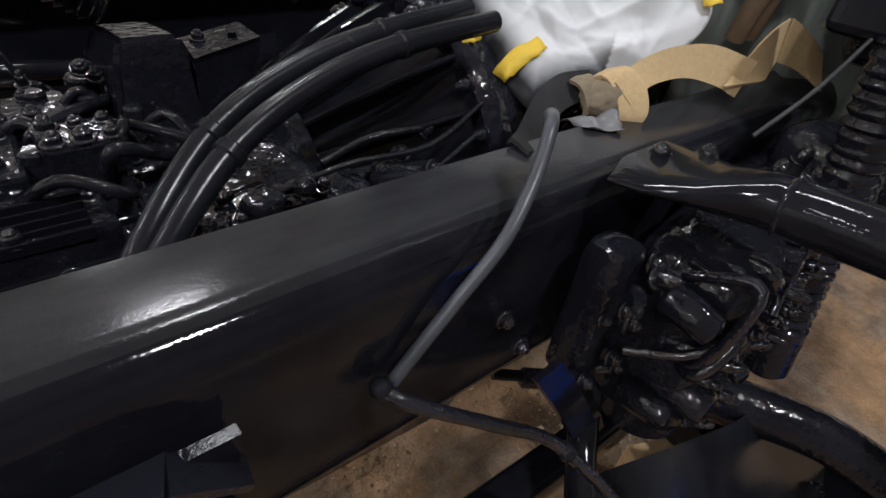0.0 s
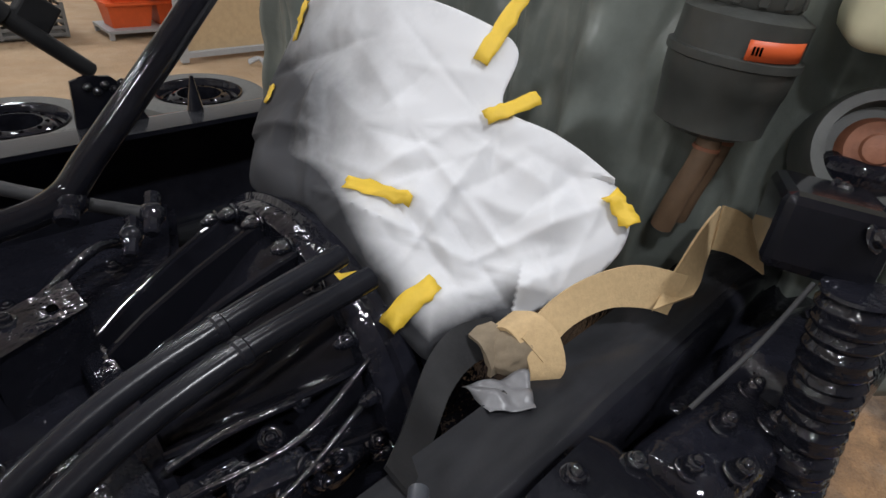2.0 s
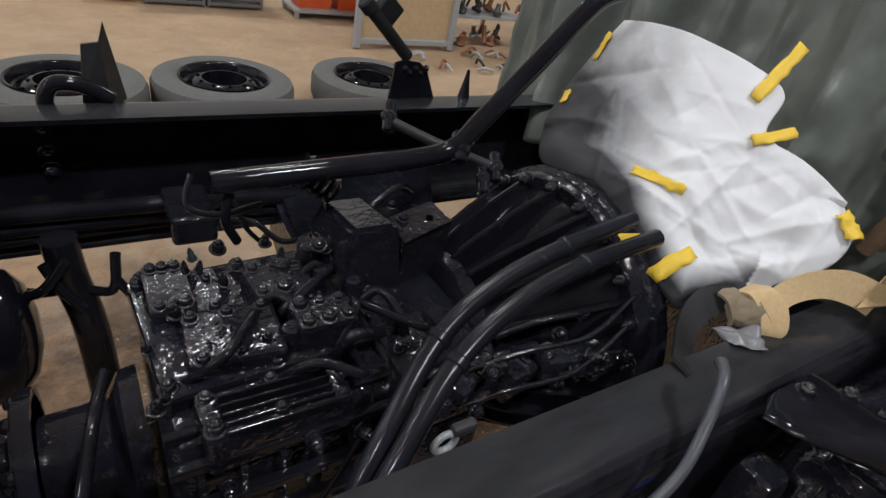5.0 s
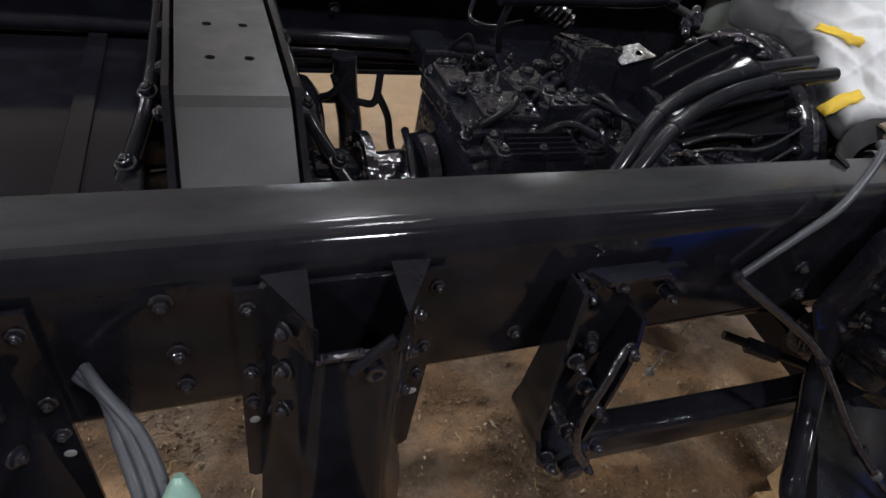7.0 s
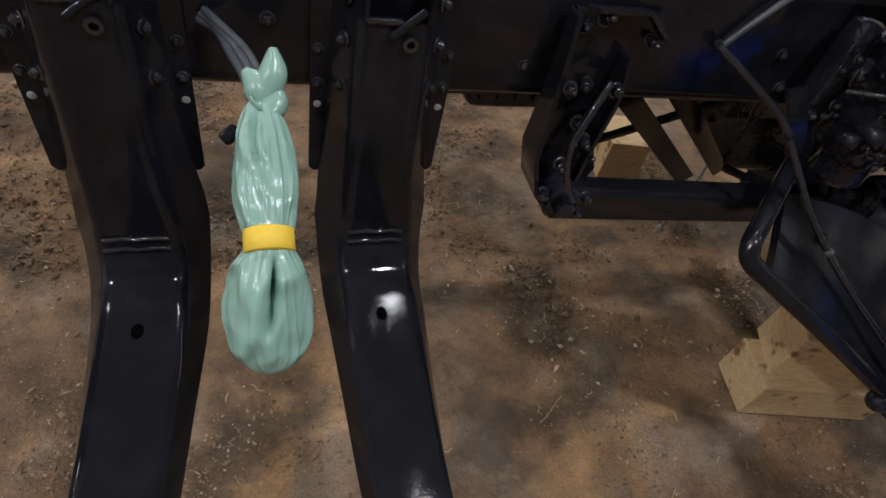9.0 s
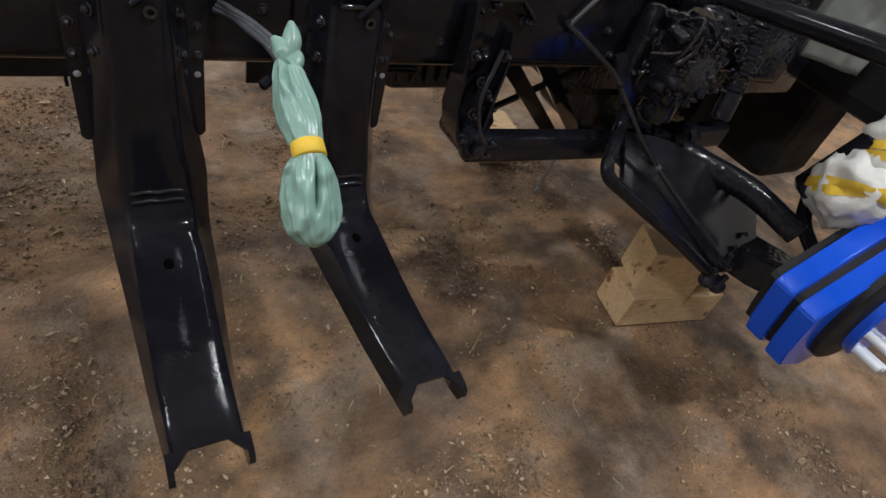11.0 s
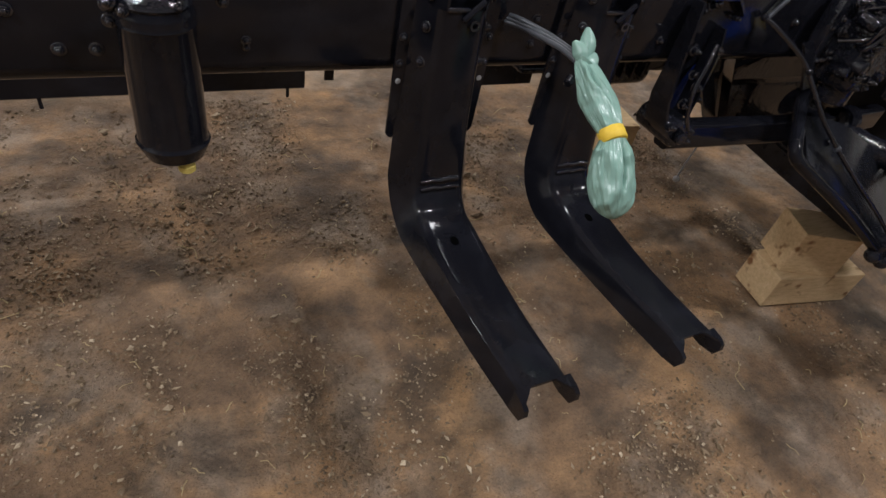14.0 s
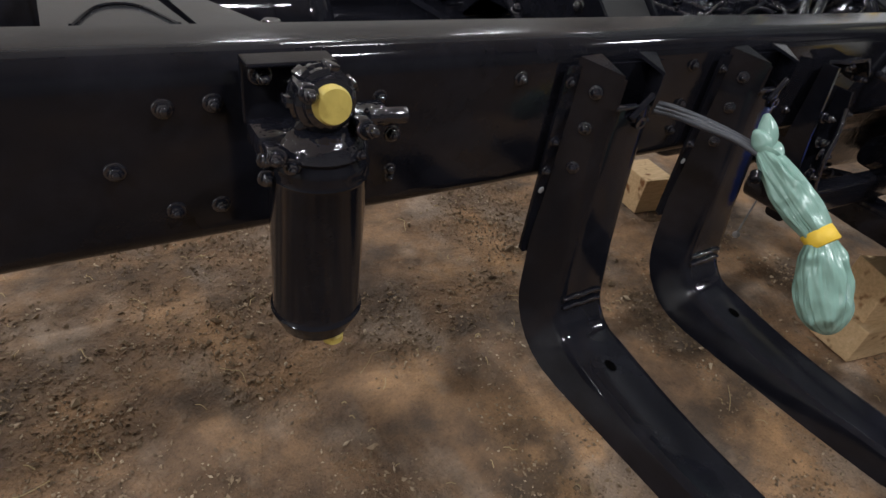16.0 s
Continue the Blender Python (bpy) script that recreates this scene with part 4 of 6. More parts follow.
    bm, rings = bmesh.new(), []
    for x, y, z, hw, hh in ((1.715, 0.012, 1.1635, 0.045, 0.0065), (1.702, -0.002, 1.1635, 0.065, 0.007), (1.704, -0.03, 1.166, 0.060, 0.008), (1.708, -0.06, 1.171, 0.046, 0.012), (1.713, -0.085, 1.175, 0.033, 0.019), (1.718, -0.105, 1.178, 0.026, 0.024), (1.72, -0.14, 1.182, 0.0245, 0.0245), (1.722, -0.38, 1.213, 0.0245, 0.0245), (1.722, -0.8, 1.265, 0.0245, 0.0245), (1.72, -1.35, 1.33, 0.0245, 0.0245)):
        rings.append([Vector((x + hw * math.copysign(abs(math.cos(a)) ** (0.45 if hw > 0.03 else 1), math.cos(a)), y, z + hh * math.sin(a))) for a in (k * math.tau / 22 for k in range(22))])
    loft(bm, rings)
    part("tube", bm, M_BLACK, s, smooth=50)
    part("collar", cyl(bmesh.new(), (1.719, -0.112, 1.179), (1.7195, -0.122, 1.180), 0.027, edge=0.004), M_CAST, s, smooth=40)
    for sx in (-1, 1):
        bolt(s, (1.735 + sx * 0.022, -0.015 - 0.012 * sx, 1.169), (sx * 0.1, 0, 1), 0.009)
    # drop arm and strap irons under the gear
    d = thing("drop_arm", (1.62, -0.1, 0.8), "shiny black drop arm with strap irons under the steering gear", "arm")
    for (xa, za), (xb, zb), w in (((1.575, 1.0), (1.65, 0.88), 0.034), ((1.625, 0.97), (1.70, 0.84), 0.012), ((1.715, 0.96), (1.83, 0.77), 0.009)):
        bm = bmesh.new()
        ribbon(bm, [(xa, -0.045, za), (xa * 0.6 + xb * 0.4, -0.06, za * 0.6 + zb * 0.4), (xb, -0.07, zb)], [Vector((w, 0, 0.2 * w))] * 3, 0.008, 6)
        part("strap_iron", bm, M_BLACK, d, smooth=40)
    bm = bmesh.new()
    tube(bm, [(1.86, 0.06, 0.76), (1.95, -0.01, 0.72), (2.05, -0.11, 0.69), (2.14, -0.26, 0.68), (2.20, -0.42, 0.64)], lambda f: 0.05 - 0.014 * f, 18)
    part("arm", bm, M_CAST, d, smooth=60)
    h = thing("damper", (1.93, -0.05, 1.1), "black damper strut inside a ribbed bellows", "damper")
    base, axis = Vector((1.945, -0.135, 0.95)), Vector((0.01, 0.045, 0.30))
    prof = []
    for k in range(25):
        prof += [(k * 0.0135, 0.0245 + 0.001 * (k % 3)), (k * 0.0135 + 0.005, 0.0295), (k * 0.0135 + 0.008, 0.0285 + 0.001 * (k % 2))]
    part("bellows", lathe(bmesh.new(), base, axis, prof, 28), M_CAST, h, smooth=60)
    part("lower_mount", cyl(bmesh.new(), base - axis.normalized() * 0.08, base, 0.03, edge=0.006), M_CAST, h, smooth=40)
    part("bracket", box(bmesh.new(), (2.02, -0.03, 1.29), (0.12, 0.09, 0.07), 0.01, (0, 10, 20)), M_BLACK, h)
    for k in range(5):
        bolt(h, (1.975 + 0.02 * k, -0.075 + 0.012 * k, 1.315 - 0.014 * (k % 2)), (-0.2, -0.7, 0.5), 0.009)
    part("linkage", tube(bmesh.new(), [(1.84, -0.03, 1.175), (1.90, -0.045, 1.22), (1.95, -0.055, 1.27)], 0.0024, 8), M_STEEL2, h, "thin dusty rod", smooth=60)
    # small drop of a hanging cable end
    c = thing("hanging_wire", (1.909, 0.322, 0.3), "thin wire with a pale ball end hanging down", "wire")
    part("wire", tube(bmesh.new(), [(1.92, 0.32, 0.62), (1.93, 0.325, 0.42), (1.912, 0.322, 0.33), (1.909, 0.322, 0.27)], 0.0035, 8), M_GREY, c, smooth=60)
    bm = bmesh.new()
    bmesh.ops.create_icosphere(bm, subdivisions=2, radius=0.014, matrix=Matrix.Translation((1.909, 0.322, 0.258)))
    part("ball_end", bm, M_GREY, c, smooth=60)


lower_bar()
rear_crossmember()
bag()
wood_stack()
spring_hanger()
hanger_beam()
step_frame()
hub()
grey_cable()
steering_box()


# ---------------------------------------------------------------- drive line between the rails
AY, AZ = 0.375, 0.985        # axis of gearbox and bell housing


def bell_housing():
    t = thing("bell_housing", (1.60, AY, 0.8), "glossy black ribbed clutch bell housing", "housing")
    bm = bmesh.new()
    lathe(bm, (1.50, AY, AZ), (1, 0, 0), [(0, 0.09), (0.02, 0.098), (0.05, 0.105), (0.09, 0.125), (0.14, 0.158), (0.18, 0.188), (0.205, 0.2)], 48)
    part("cone", bm, M_BLACK, t, smooth=50)
    bm = bmesh.new()
    lathe(bm, (1.50, AY, AZ), (1, 0, 0), [(0, 0.08), (0, 0.118), (0.004, 0.124), (0.024, 0.124), (0.028, 0.118)], 40)
    part("rear_flange", bm, M_CAST, t, smooth=40)
    bm = bmesh.new()
    lathe(bm, (1.695, AY, AZ), (1, 0, 0), [(0, 0.19), (0, 0.214), (0.005, 0.219), (0.022, 0.221), (0.026, 0.228), (0.044, 0.229), (0.048, 0.224), (0.048, 0.2)], 56)
    part("flange", bm, M_CAST, t, smooth=40)
    for k in range(19):
        an = k * math.tau / 19 + 0.115
        c, s = math.cos(an), math.sin(an)
        bm = bmesh.new()
        rings = []
        for x, r0, r1 in ((1.522, 0.09, 0.128), (1.56, 0.10, 0.152), (1.62, 0.13, 0.182), (1.675, 0.165, 0.205), (1.699, 0.185, 0.212)):
            half = 0.0042
            rings.append([Vector((x, AY + c * r + s * e, AZ + s * r - c * e)) for r, e in ((r0, -half * 1.4), (r0, half * 1.4), (r1 - 0.003, half), (r1, half * 0.5), (r1, -half * 0.5), (r1 - 0.003, -half))])
        loft(bm, rings)
        part("rib", bm, M_BLACK, t)
    for k in range(22):
        an = k * math.tau / 22
        bolt(t, (1.694, AY + 0.21 * math.cos(an), AZ + 0.21 * math.sin(an)), (-1, 0, 0), 0.0085, h=0.013)


def gearbox():
    t = thing("gearbox", (1.25, AY, 0.75), "black ribbed truck gearbox with covers, pipes and bolts", "gearbox")
    bm = bmesh.new()
    box(bm, (1.27, AY, 0.90), (0.28, 0.27, 0.33), 0.03, seg=3)
    box(bm, (1.44, AY, 0.93), (0.15, 0.30, 0.30), 0.03)
    lathe(bm, (1.12, AY, 0.94), (-1, 0, 0), [(0, 0.085), (0.02, 0.08), (0.035, 0.055), (0.10, 0.05), (0.10, 0.075), (0.12, 0.075)], 32)
    part("case", bm, M_CAST, t, smooth=40)
    rnd = random.Random(5)
    for x in (1.155, 1.195, 1.235, 1.275, 1.315, 1.355):
        bm = bmesh.new()
        box(bm, (x, AY - 0.135, 0.90), (0.008, 0.03, 0.26), 0.002)
        part("rib", bm, M_CAST, t)
        bm = bmesh.new()
        box(bm, (x, AY + 0.135, 0.90), (0.008, 0.03, 0.26), 0.002)
        part("rib", bm, M_CAST, t)
    for name, c, s, r in (("top_cover", (1.25, AY + 0.02, 1.068), (0.24, 0.20, 0.03), 3), ("shift_cover", (1.215, AY - 0.03, 1.088), (0.10, 0.085, 0.03), -4), ("valve_cover", (1.285, AY + 0.04, 1.092), (0.075, 0.065, 0.035), 6),
                          ("side_cover", (1.235, AY - 0.115, 1.055), (0.15, 0.06, 0.055), 2), ("rear_block", (1.165, AY + 0.07, 1.08), (0.05, 0.09, 0.04), 0), ("selector_housing", (1.31, AY - 0.045, 1.095), (0.07, 0.05, 0.05), 0)):
        bm = bmesh.new()
        box(bm, c, s, 0.006, (0, 0, r))
        part(name, bm, M_CAST, t)
        for sx in (-1, 0, 1):
            for sy in (-1, 1):
                if rnd.random() < 0.85:
                    bolt(t, (c[0] + sx * (s[0] / 2 - 0.012), c[1] + sy * (s[1] / 2 - 0.01), c[2] + s[2] / 2 - 0.001), (0, 0, 1), rnd.uniform(0.006, 0.009))
    for k in range(5):
        bm = bmesh.new()
        box(bm, (1.235, AY - 0.145 + 0.009 * k, 1.080 + 0.003 * k), (0.11, 0.003, 0.012), 0.001)
        part("cooling_fin", bm, M_BLACK, t)
    for y, z, w in ((AY - 0.142, 1.045, 0.012), (AY - 0.115, 1.062, 0.010), (AY - 0.155, 1.0, 0.014), (AY - 0.158, 0.955, 0.012)):
        part("long_rib", box(bmesh.new(), (1.245, y, z), (0.235, w, 0.012), 0.002), M_BLACK, t)
    # shift tower with a ribbed boot and lever
    bm = bmesh.new()
    loft(bm, [[Vector((1.40 + sx * w, 0.452 + sy * d, z + 0.02 * (sy < 0) * (z > 1.1))) for sx, sy in ((-1, -1), (1, -1), (1, 1), (-1, 1))] for z, w, d in ((0.98, 0.05, 0.075), (1.08, 0.045, 0.068), (1.13, 0.038, 0.06), (1.152, 0.03, 0.054))])
    bmesh.ops.bevel(bm, geom=bm.edges[:], offset=0.006, segments=2, affect="EDGES")
    part("shift_tower", bm, M_CAST, t, smooth=50)
    for k in range(6):
        bolt(t, (1.34 + 0.014 * k, 0.43 + 0.01 * (k % 2), 1.135 - 0.012 * (k % 3)), (-0.2, -0.5, 0.8), 0.008)
    bm = bmesh.new()
    prof = []
    for k in range(6):
        prof += [(k * 0.011, 0.026 - 0.0012 * k), (k * 0.011 + 0.0055, 0.020 - 0.001 * k)]
    lathe(bm, (1.34, 0.52, 1.20), (0.72, -0.45, -0.5), prof, 22)
    part("boot", bm, M_CAST, t, smooth=60)
    # pipes and wires over the gearbox
    for k in range(9):
        x, y = rnd.uniform(1.14, 1.36), rnd.uniform(AY - 0.1, AY + 0.12)
        bm = bmesh.new()
        tube(bm, [(x, y, 1.07), (x + rnd.uniform(-0.02, 0.05), y + rnd.uniform(-0.03, 0.03), 1.105 + 0.02 * rnd.random()), (x + rnd.uniform(0.04, 0.1), y + rnd.uniform(-0.06, 0.06), 1.10), (x + rnd.uniform(0.06, 0.12), y + rnd.uniform(-0.08, 0.08), 1.06)], rnd.uniform(0.004, 0.007), 8, 6)
        part("pipe", bm, M_BLACK, t, smooth=60)
    for k in range(8):
        x, y = rnd.uniform(1.14, 1.38), rnd.uniform(AY - 0.11, AY + 0.12)
        bm = bmesh.new()
        cyl(bm, (x, y, 1.06), (x, y, 1.10 + 0.02 * rnd.random()), rnd.uniform(0.009, 0.014), edge=0.003, seg=12)
        part("fitting", bm, M_CAST, t, smooth=40)
    for k in range(44):
        x, y = rnd.uniform(1.12, 1.42), rnd.uniform(AY - 0.14, AY + 0.14)
        side = y < AY - 0.10
        bolt(t, (x, y if not side else AY - 0.152, rnd.uniform(1.075, 1.10) if not side else rnd.uniform(0.98, 1.05)), (rnd.uniform(-0.4, 0.4), -1 if side else rnd.uniform(-0.5, 0), 0.3 if side else 1), rnd.uniform(0.004, 0.008), name="fitting", h=rnd.uniform(0.008, 0.016))
    bm = bmesh.new()
    tube(bm, [(1.335, 0.275, 1.07), (1.34, 0.245, 1.05), (1.31, 0.215, 1.02), (1.24, 0.17, 0.99), (1.18, 0.14, 0.97)], 0.003, 8)
    part("wire", bm, M_BLACK, t, smooth=60)
    # added plate that hides the floor so the gap stays dark
    u = thing("filler_tray", (1.0, 0.3, 0.835), "added black filler tray under the shaft joint", "plate")
    bm = bmesh.new()
    box(bm, (1.01, 0.31, 0.842), (0.30, 0.32, 0.014), 0.005)
    box(bm, (0.95, 0.20, 0.862), (0.14, 0.05, 0.03), 0.008)
    box(bm, (1.08, 0.22, 0.86), (0.06, 0.09, 0.026), 0.008)
    part("tray", bm, M_CAST, u)
    s = thing("propeller_shaft", (0.9, AY, 0.9), "black propeller shaft with universal joint", "shaft")
    bm = bmesh.new()
    cyl(bm, (0.98, AY, 0.94), (-2.4, AY, 0.86), 0.045, seg=24)
    part("tube", bm, M_BLACK, s, smooth=40)
    bm = bmesh.new()
    lathe(bm, (1.02, AY, 0.94), (-1, 0, 0), [(0, 0.085), (0.016, 0.085), (0.018, 0.05), (0.05, 0.045)], 28)
    for sy in (-1, 1):
        box(bm, (0.985, AY + sy * 0.042, 0.94), (0.07, 0.022, 0.06), 0.008)
        box(bm, (0.965, AY, 0.94 + sy * 0.042), (0.07, 0.06, 0.022), 0.008)
    part("joint", bm, M_CAST, s, smooth=40)
    for k in range(8):
        an = k * math.tau / 8
        bolt(s, (1.004, AY + 0.07 * math.cos(an), 0.94 + 0.07 * math.sin(an)), (-1, 0, 0), 0.009)


def hoses():
    for k, (dy, dz, end) in enumerate(((0.0, 0.0, (1.703, 0.224, 1.219)), (0.036, 0.0, (1.702, 0.267, 1.220)))):
        t = thing("coolant_hose", (1.4, 0.2 + dy, 1.1), "black painted rubber hose arching up to the engine", "hose", "coolant hoses")
        bm = bmesh.new()
        tube(bm, [(1.225, 0.10 + dy * 0.4, 0.97 + dz), (1.26, 0.11 + dy * 0.6, 1.045 + dz), (1.308, 0.132 + dy * 0.8, 1.105 + dz), (1.385, 0.175 + dy, 1.158 + dz), (1.475, 0.203 + dy, 1.190 + dz), (1.575, 0.216 + dy, 1.209 + dz), end], 0.0112, 18)
        part("hose", bm, M_RUBBER, t, smooth=60)
        for p, q in (((1.380, 0.1725 + dy, 1.1555 + dz), (1.390, 0.1775 + dy, 1.1605 + dz)), ((1.570, 0.2155 + dy, 1.2085 + dz), (1.580, 0.2167 + dy, 1.2095 + dz))):
            part("clip", cyl(bmesh.new(), p, q, 0.0133, edge=0.002), M_RUBBER, t, smooth=40)


def shift_stay():
    t = thing("shift_tube", (1.5, 0.45, 1.2), "bent black tube with clamp joint crossing above the gearbox", "tube")
    bm = bmesh.new()
    tube(bm, [(1.22, 0.455, 1.222), (1.35, 0.45, 1.23), (1.48, 0.447, 1.237), (1.53, 0.447, 1.25), (1.565, 0.449, 1.285), (1.64, 0.452, 1.365), (1.70, 0.455, 1.43), (1.735, 0.457, 1.452), (1.80, 0.46, 1.465), (1.95, 0.48, 1.47)], 0.0135, 16)
    part("tube", bm, M_BLACK, t, smooth=60)
    bm = bmesh.new()
    tube(bm, [(1.47, 0.52, 1.255), (1.53, 0.48, 1.235), (1.60, 0.44, 1.215)], 0.007, 10)
    part("link_rod", bm, M_STEEL2, t, smooth=60)
    for p, r in (((1.465, 0.525, 1.26), 0.011), ((1.535, 0.446, 1.247), 0.017), ((1.60, 0.44, 1.215), 0.013), ((1.575, 0.43, 1.205), 0.011), ((1.48, 0.54, 1.25), 0.009)):
        bm = bmesh.new()
        bmesh.ops.create_icosphere(bm, subdivisions=2, radius=r, matrix=Matrix.Translation(p))
        cyl(bm, (p[0] - 0.01, p[1] - 0.02, p[2] - 0.01), (p[0] + 0.01, p[1] + 0.02, p[2] + 0.012), r * 0.62, edge=0.002, seg=8)
        part("joint", bm, M_CAST, t, smooth=40)
    bm = bmesh.new()
    tube(bm, [(1.24, 0.455, 1.215), (1.235, 0.46, 1.17), (1.25, 0.47, 1.13)], 0.006, 8)
    tube(bm, [(1.21, 0.52, 1.20), (1.20, 0.50, 1.17), (1.23, 0.48, 1.165), (1.28, 0.47, 1.18)], 0.004, 8)
    part("wire", bm, M_BLACK, t, smooth=60)
    b = thing("gearbox_bracket", (1.5, 0.5, 1.13), "black folded steel bracket over the gearbox", "bracket")
    part("plate", plate(bmesh.new(), [(1.445, 0.448, 1.150), (1.518, 0.462, 1.158), (1.520, 0.408, 1.158), (1.437, 0.386, 1.150)], (0, 0, -1), 0.006), M_CAST, b)
    part("web", plate(bmesh.new(), [(1.437, 0.386, 1.150), (1.520, 0.408, 1.158), (1.520, 0.408, 1.03), (1.437, 0.386, 1.03)], (0.2, 0.9, 0), 0.006), M_CAST, b)
    part("hole", lathe(bmesh.new(), (1.495, 0.425, 1.1562), (-0.1, 0, 1), [(0, 0.005), (0.0012, 0.005)], 14), M_HOLE, b)
    bolt(b, (1.46, 0.435, 1.152), (0, 0, 1), 0.007)


def v_rods():
    for pts, s in (([(0.905, 0.72, 1.11), (0.912, 0.58, 1.08), (0.93, 0.44, 1.035), (0.965, 0.35, 0.99), (0.995, 0.29, 0.965)], 1), ([(0.737, 0.62, 1.12), (0.715, 0.45, 1.05), (0.685, 0.35, 1.0), (0.655, 0.27, 0.955)], -1)):
        t = thing("stay_rod", pts[1], "glossy black stay rod bolted beside the crossmember", "rod", "stay rods")
        bm = bmesh.new()
        tube(bm, pts, 0.012, 12)
        part("rod", bm, M_BLACK, t, smooth=60)
        for p in pts:
            bolt(t, Vector(p) + Vector((0, 0, 0.009)), (0.2 * s, -0.3, 1), 0.011, name="nut")
    t = thing("brake_rod", (1.06, 0.3, 1.0), "thin black rod standing behind the gearbox", "rod")
    part("rod", tube(bmesh.new(), [(1.088, 0.42, 1.01), (1.07, 0.33, 1.02), (1.044, 0.19, 1.0), (1.04, 0.12, 0.98)], 0.007, 10), M_BLACK, t, smooth=60)
    # air tank and pipes along the far rail
    t = thing("air_tank", (0.85, 0.70, 0.83), "black air tank hung inside the far rail", "tank")
    bm = bmesh.new()
    lathe(bm, (0.55, 0.70, 0.86), (1, 0, 0), [(0, 0.03), (0.01, 0.07), (0.03, 0.095), (0.06, 0.105), (0.40, 0.105), (0.43, 0.095), (0.45, 0.07), (0.46, 0.03)], 36)
    part("shell", bm, M_BLACK, t, smooth=50)
    for x in (0.68, 0.88):
        part("strap", lathe(bmesh.new(), (x, 0.70, 0.86), (1, 0, 0), [(0, 0.107), (0.025, 0.107)], 36), M_BLACK, t, smooth=40)
    for y in (0.19, 0.60):
        t = thing("brake_air_tank", (-0.2, y, 0.87), "long black brake air tank slung between the rails", "tank", "brake air tanks")
        bm = bmesh.new()
        lathe(bm, (-0.95, y, 0.985), (1, 0, 0), [(0, 0.03), (0.01, 0.07), (0.04, 0.105), (0.07, 0.115), (1.20, 0.115), (1.25, 0.105), (1.28, 0.07), (1.29, 0.03)], 40)
        part("shell", bm, M_BLACK, t, smooth=50)
        for x in (-0.6, -0.2, 0.2):
            part("strap", lathe(bmesh.new(), (x, y, 0.985), (1, 0, 0), [(0, 0.118), (0.03, 0.118)], 40), M_BLACK, t, smooth=40)
            bolt(t, (x + 0.015, y - 0.05, 1.089), (0, -0.4, 1), 0.010)
        part("port", cyl(bmesh.new(), (0.10, y, 1.095), (0.10, y, 1.125), 0.014, edge=0.003), M_BOLT, t, smooth=40)
    q = thing("frame_box", (0.46, 0.46, 0.89), "low black steel box with a lid slung between the rails", "box")
    part("body", box(bmesh.new(), (0.47, 0.46, 0.935), (0.46, 0.60, 0.09), 0.010), M_BLACK, q, smooth=40)
    part("lid", box(bmesh.new(), (0.47, 0.46, 0.99), (0.47, 0.61, 0.018), 0.005), M_BLACK, q, smooth=40)
    for x in (0.30, 0.62):
        part("strap", box(bmesh.new(), (x, 0.46, 1.002), (0.03, 0.62, 0.005), 0.001), M_BLACK, q)
        bolt(q, (x, 0.24, 1.004), (0, 0, 1), 0.009)
    for k, (z, r) in enumerate(((1.005, 0.016), (0.975, 0.012), (0.955, 0.009))):
        p = thing("air_pipe", (0.5, 0.80, z), "glossy black air pipe running along the far rail", "pipe", "air pipes")
        bm = bmesh.new()
        tube(bm, [(-2.4, 0.80 + 0.01 * k, z), (0.0, 0.795 + 0.01 * k, z + 0.004), (0.8, 0.80, z), (1.25, 0.79 + 0.01 * k, z - 0.004), (1.5, 0.81, z - 0.03)], r, 12, 6)
        part("pipe", bm, M_BLACK, p, smooth=60)
    p = thing("exhaust_pipe", (1.1, 0.72, 0.6), "black upright pipe with curved hoses between the rails", "pipe")
    bm = bmesh.new()
    tube(bm, [(1.055, 0.74, 0.99), (1.06, 0.735, 0.92), (1.075, 0.72, 0.82), (1.08, 0.70, 0.62), (1.08, 0.70, 0.5)], 0.026, 18)
    part("pipe", bm, M_BLACK, p, smooth=60)
    for pts in ([(0.96, 0.74, 0.92), (1.01, 0.74, 0.895), (1.07, 0.73, 0.90)], [(0.97, 0.74, 0.90), (1.02, 0.70, 0.925), (1.06, 0.70, 0.975)], [(1.08, 0.72, 0.90), (1.115, 0.70, 0.91), (1.125, 0.71, 0.97)], [(1.12, 0.70, 0.93), (1.145, 0.69, 0.88), (1.155, 0.67, 0.82), (1.18, 0.65, 0.78)], [(1.03, 0.72, 0.96), (1.045, 0.71, 0.92), (1.07, 0.70, 0.88)]):
        part("hose", tube(bmesh.new(), pts, 0.008, 10), M_BLACK, p, smooth=60)
    v = thing("valve_unit", (1.24, 0.72, 0.98), "small black valve block with wires by the far rail", "valve")
    part("body", box(bmesh.new(), (1.24, 0.745, 1.005), (0.07, 0.115, 0.05), 0.008), M_CAST, v)
    part("wire", tube(bmesh.new(), [(1.27, 0.70, 1.02), (1.32, 0.66, 1.03), (1.36, 0.62, 1.01), (1.42, 0.60, 1.04)], 0.005, 8), M_BLACK, v, smooth=60)
    part("wire", tube(bmesh.new(), [(1.26, 0.70, 1.03), (1.29, 0.68, 1.07), (1.31, 0.66, 1.02), (1.34, 0.66, 0.98)], 0.004, 8), M_BLACK, v, smooth=60)


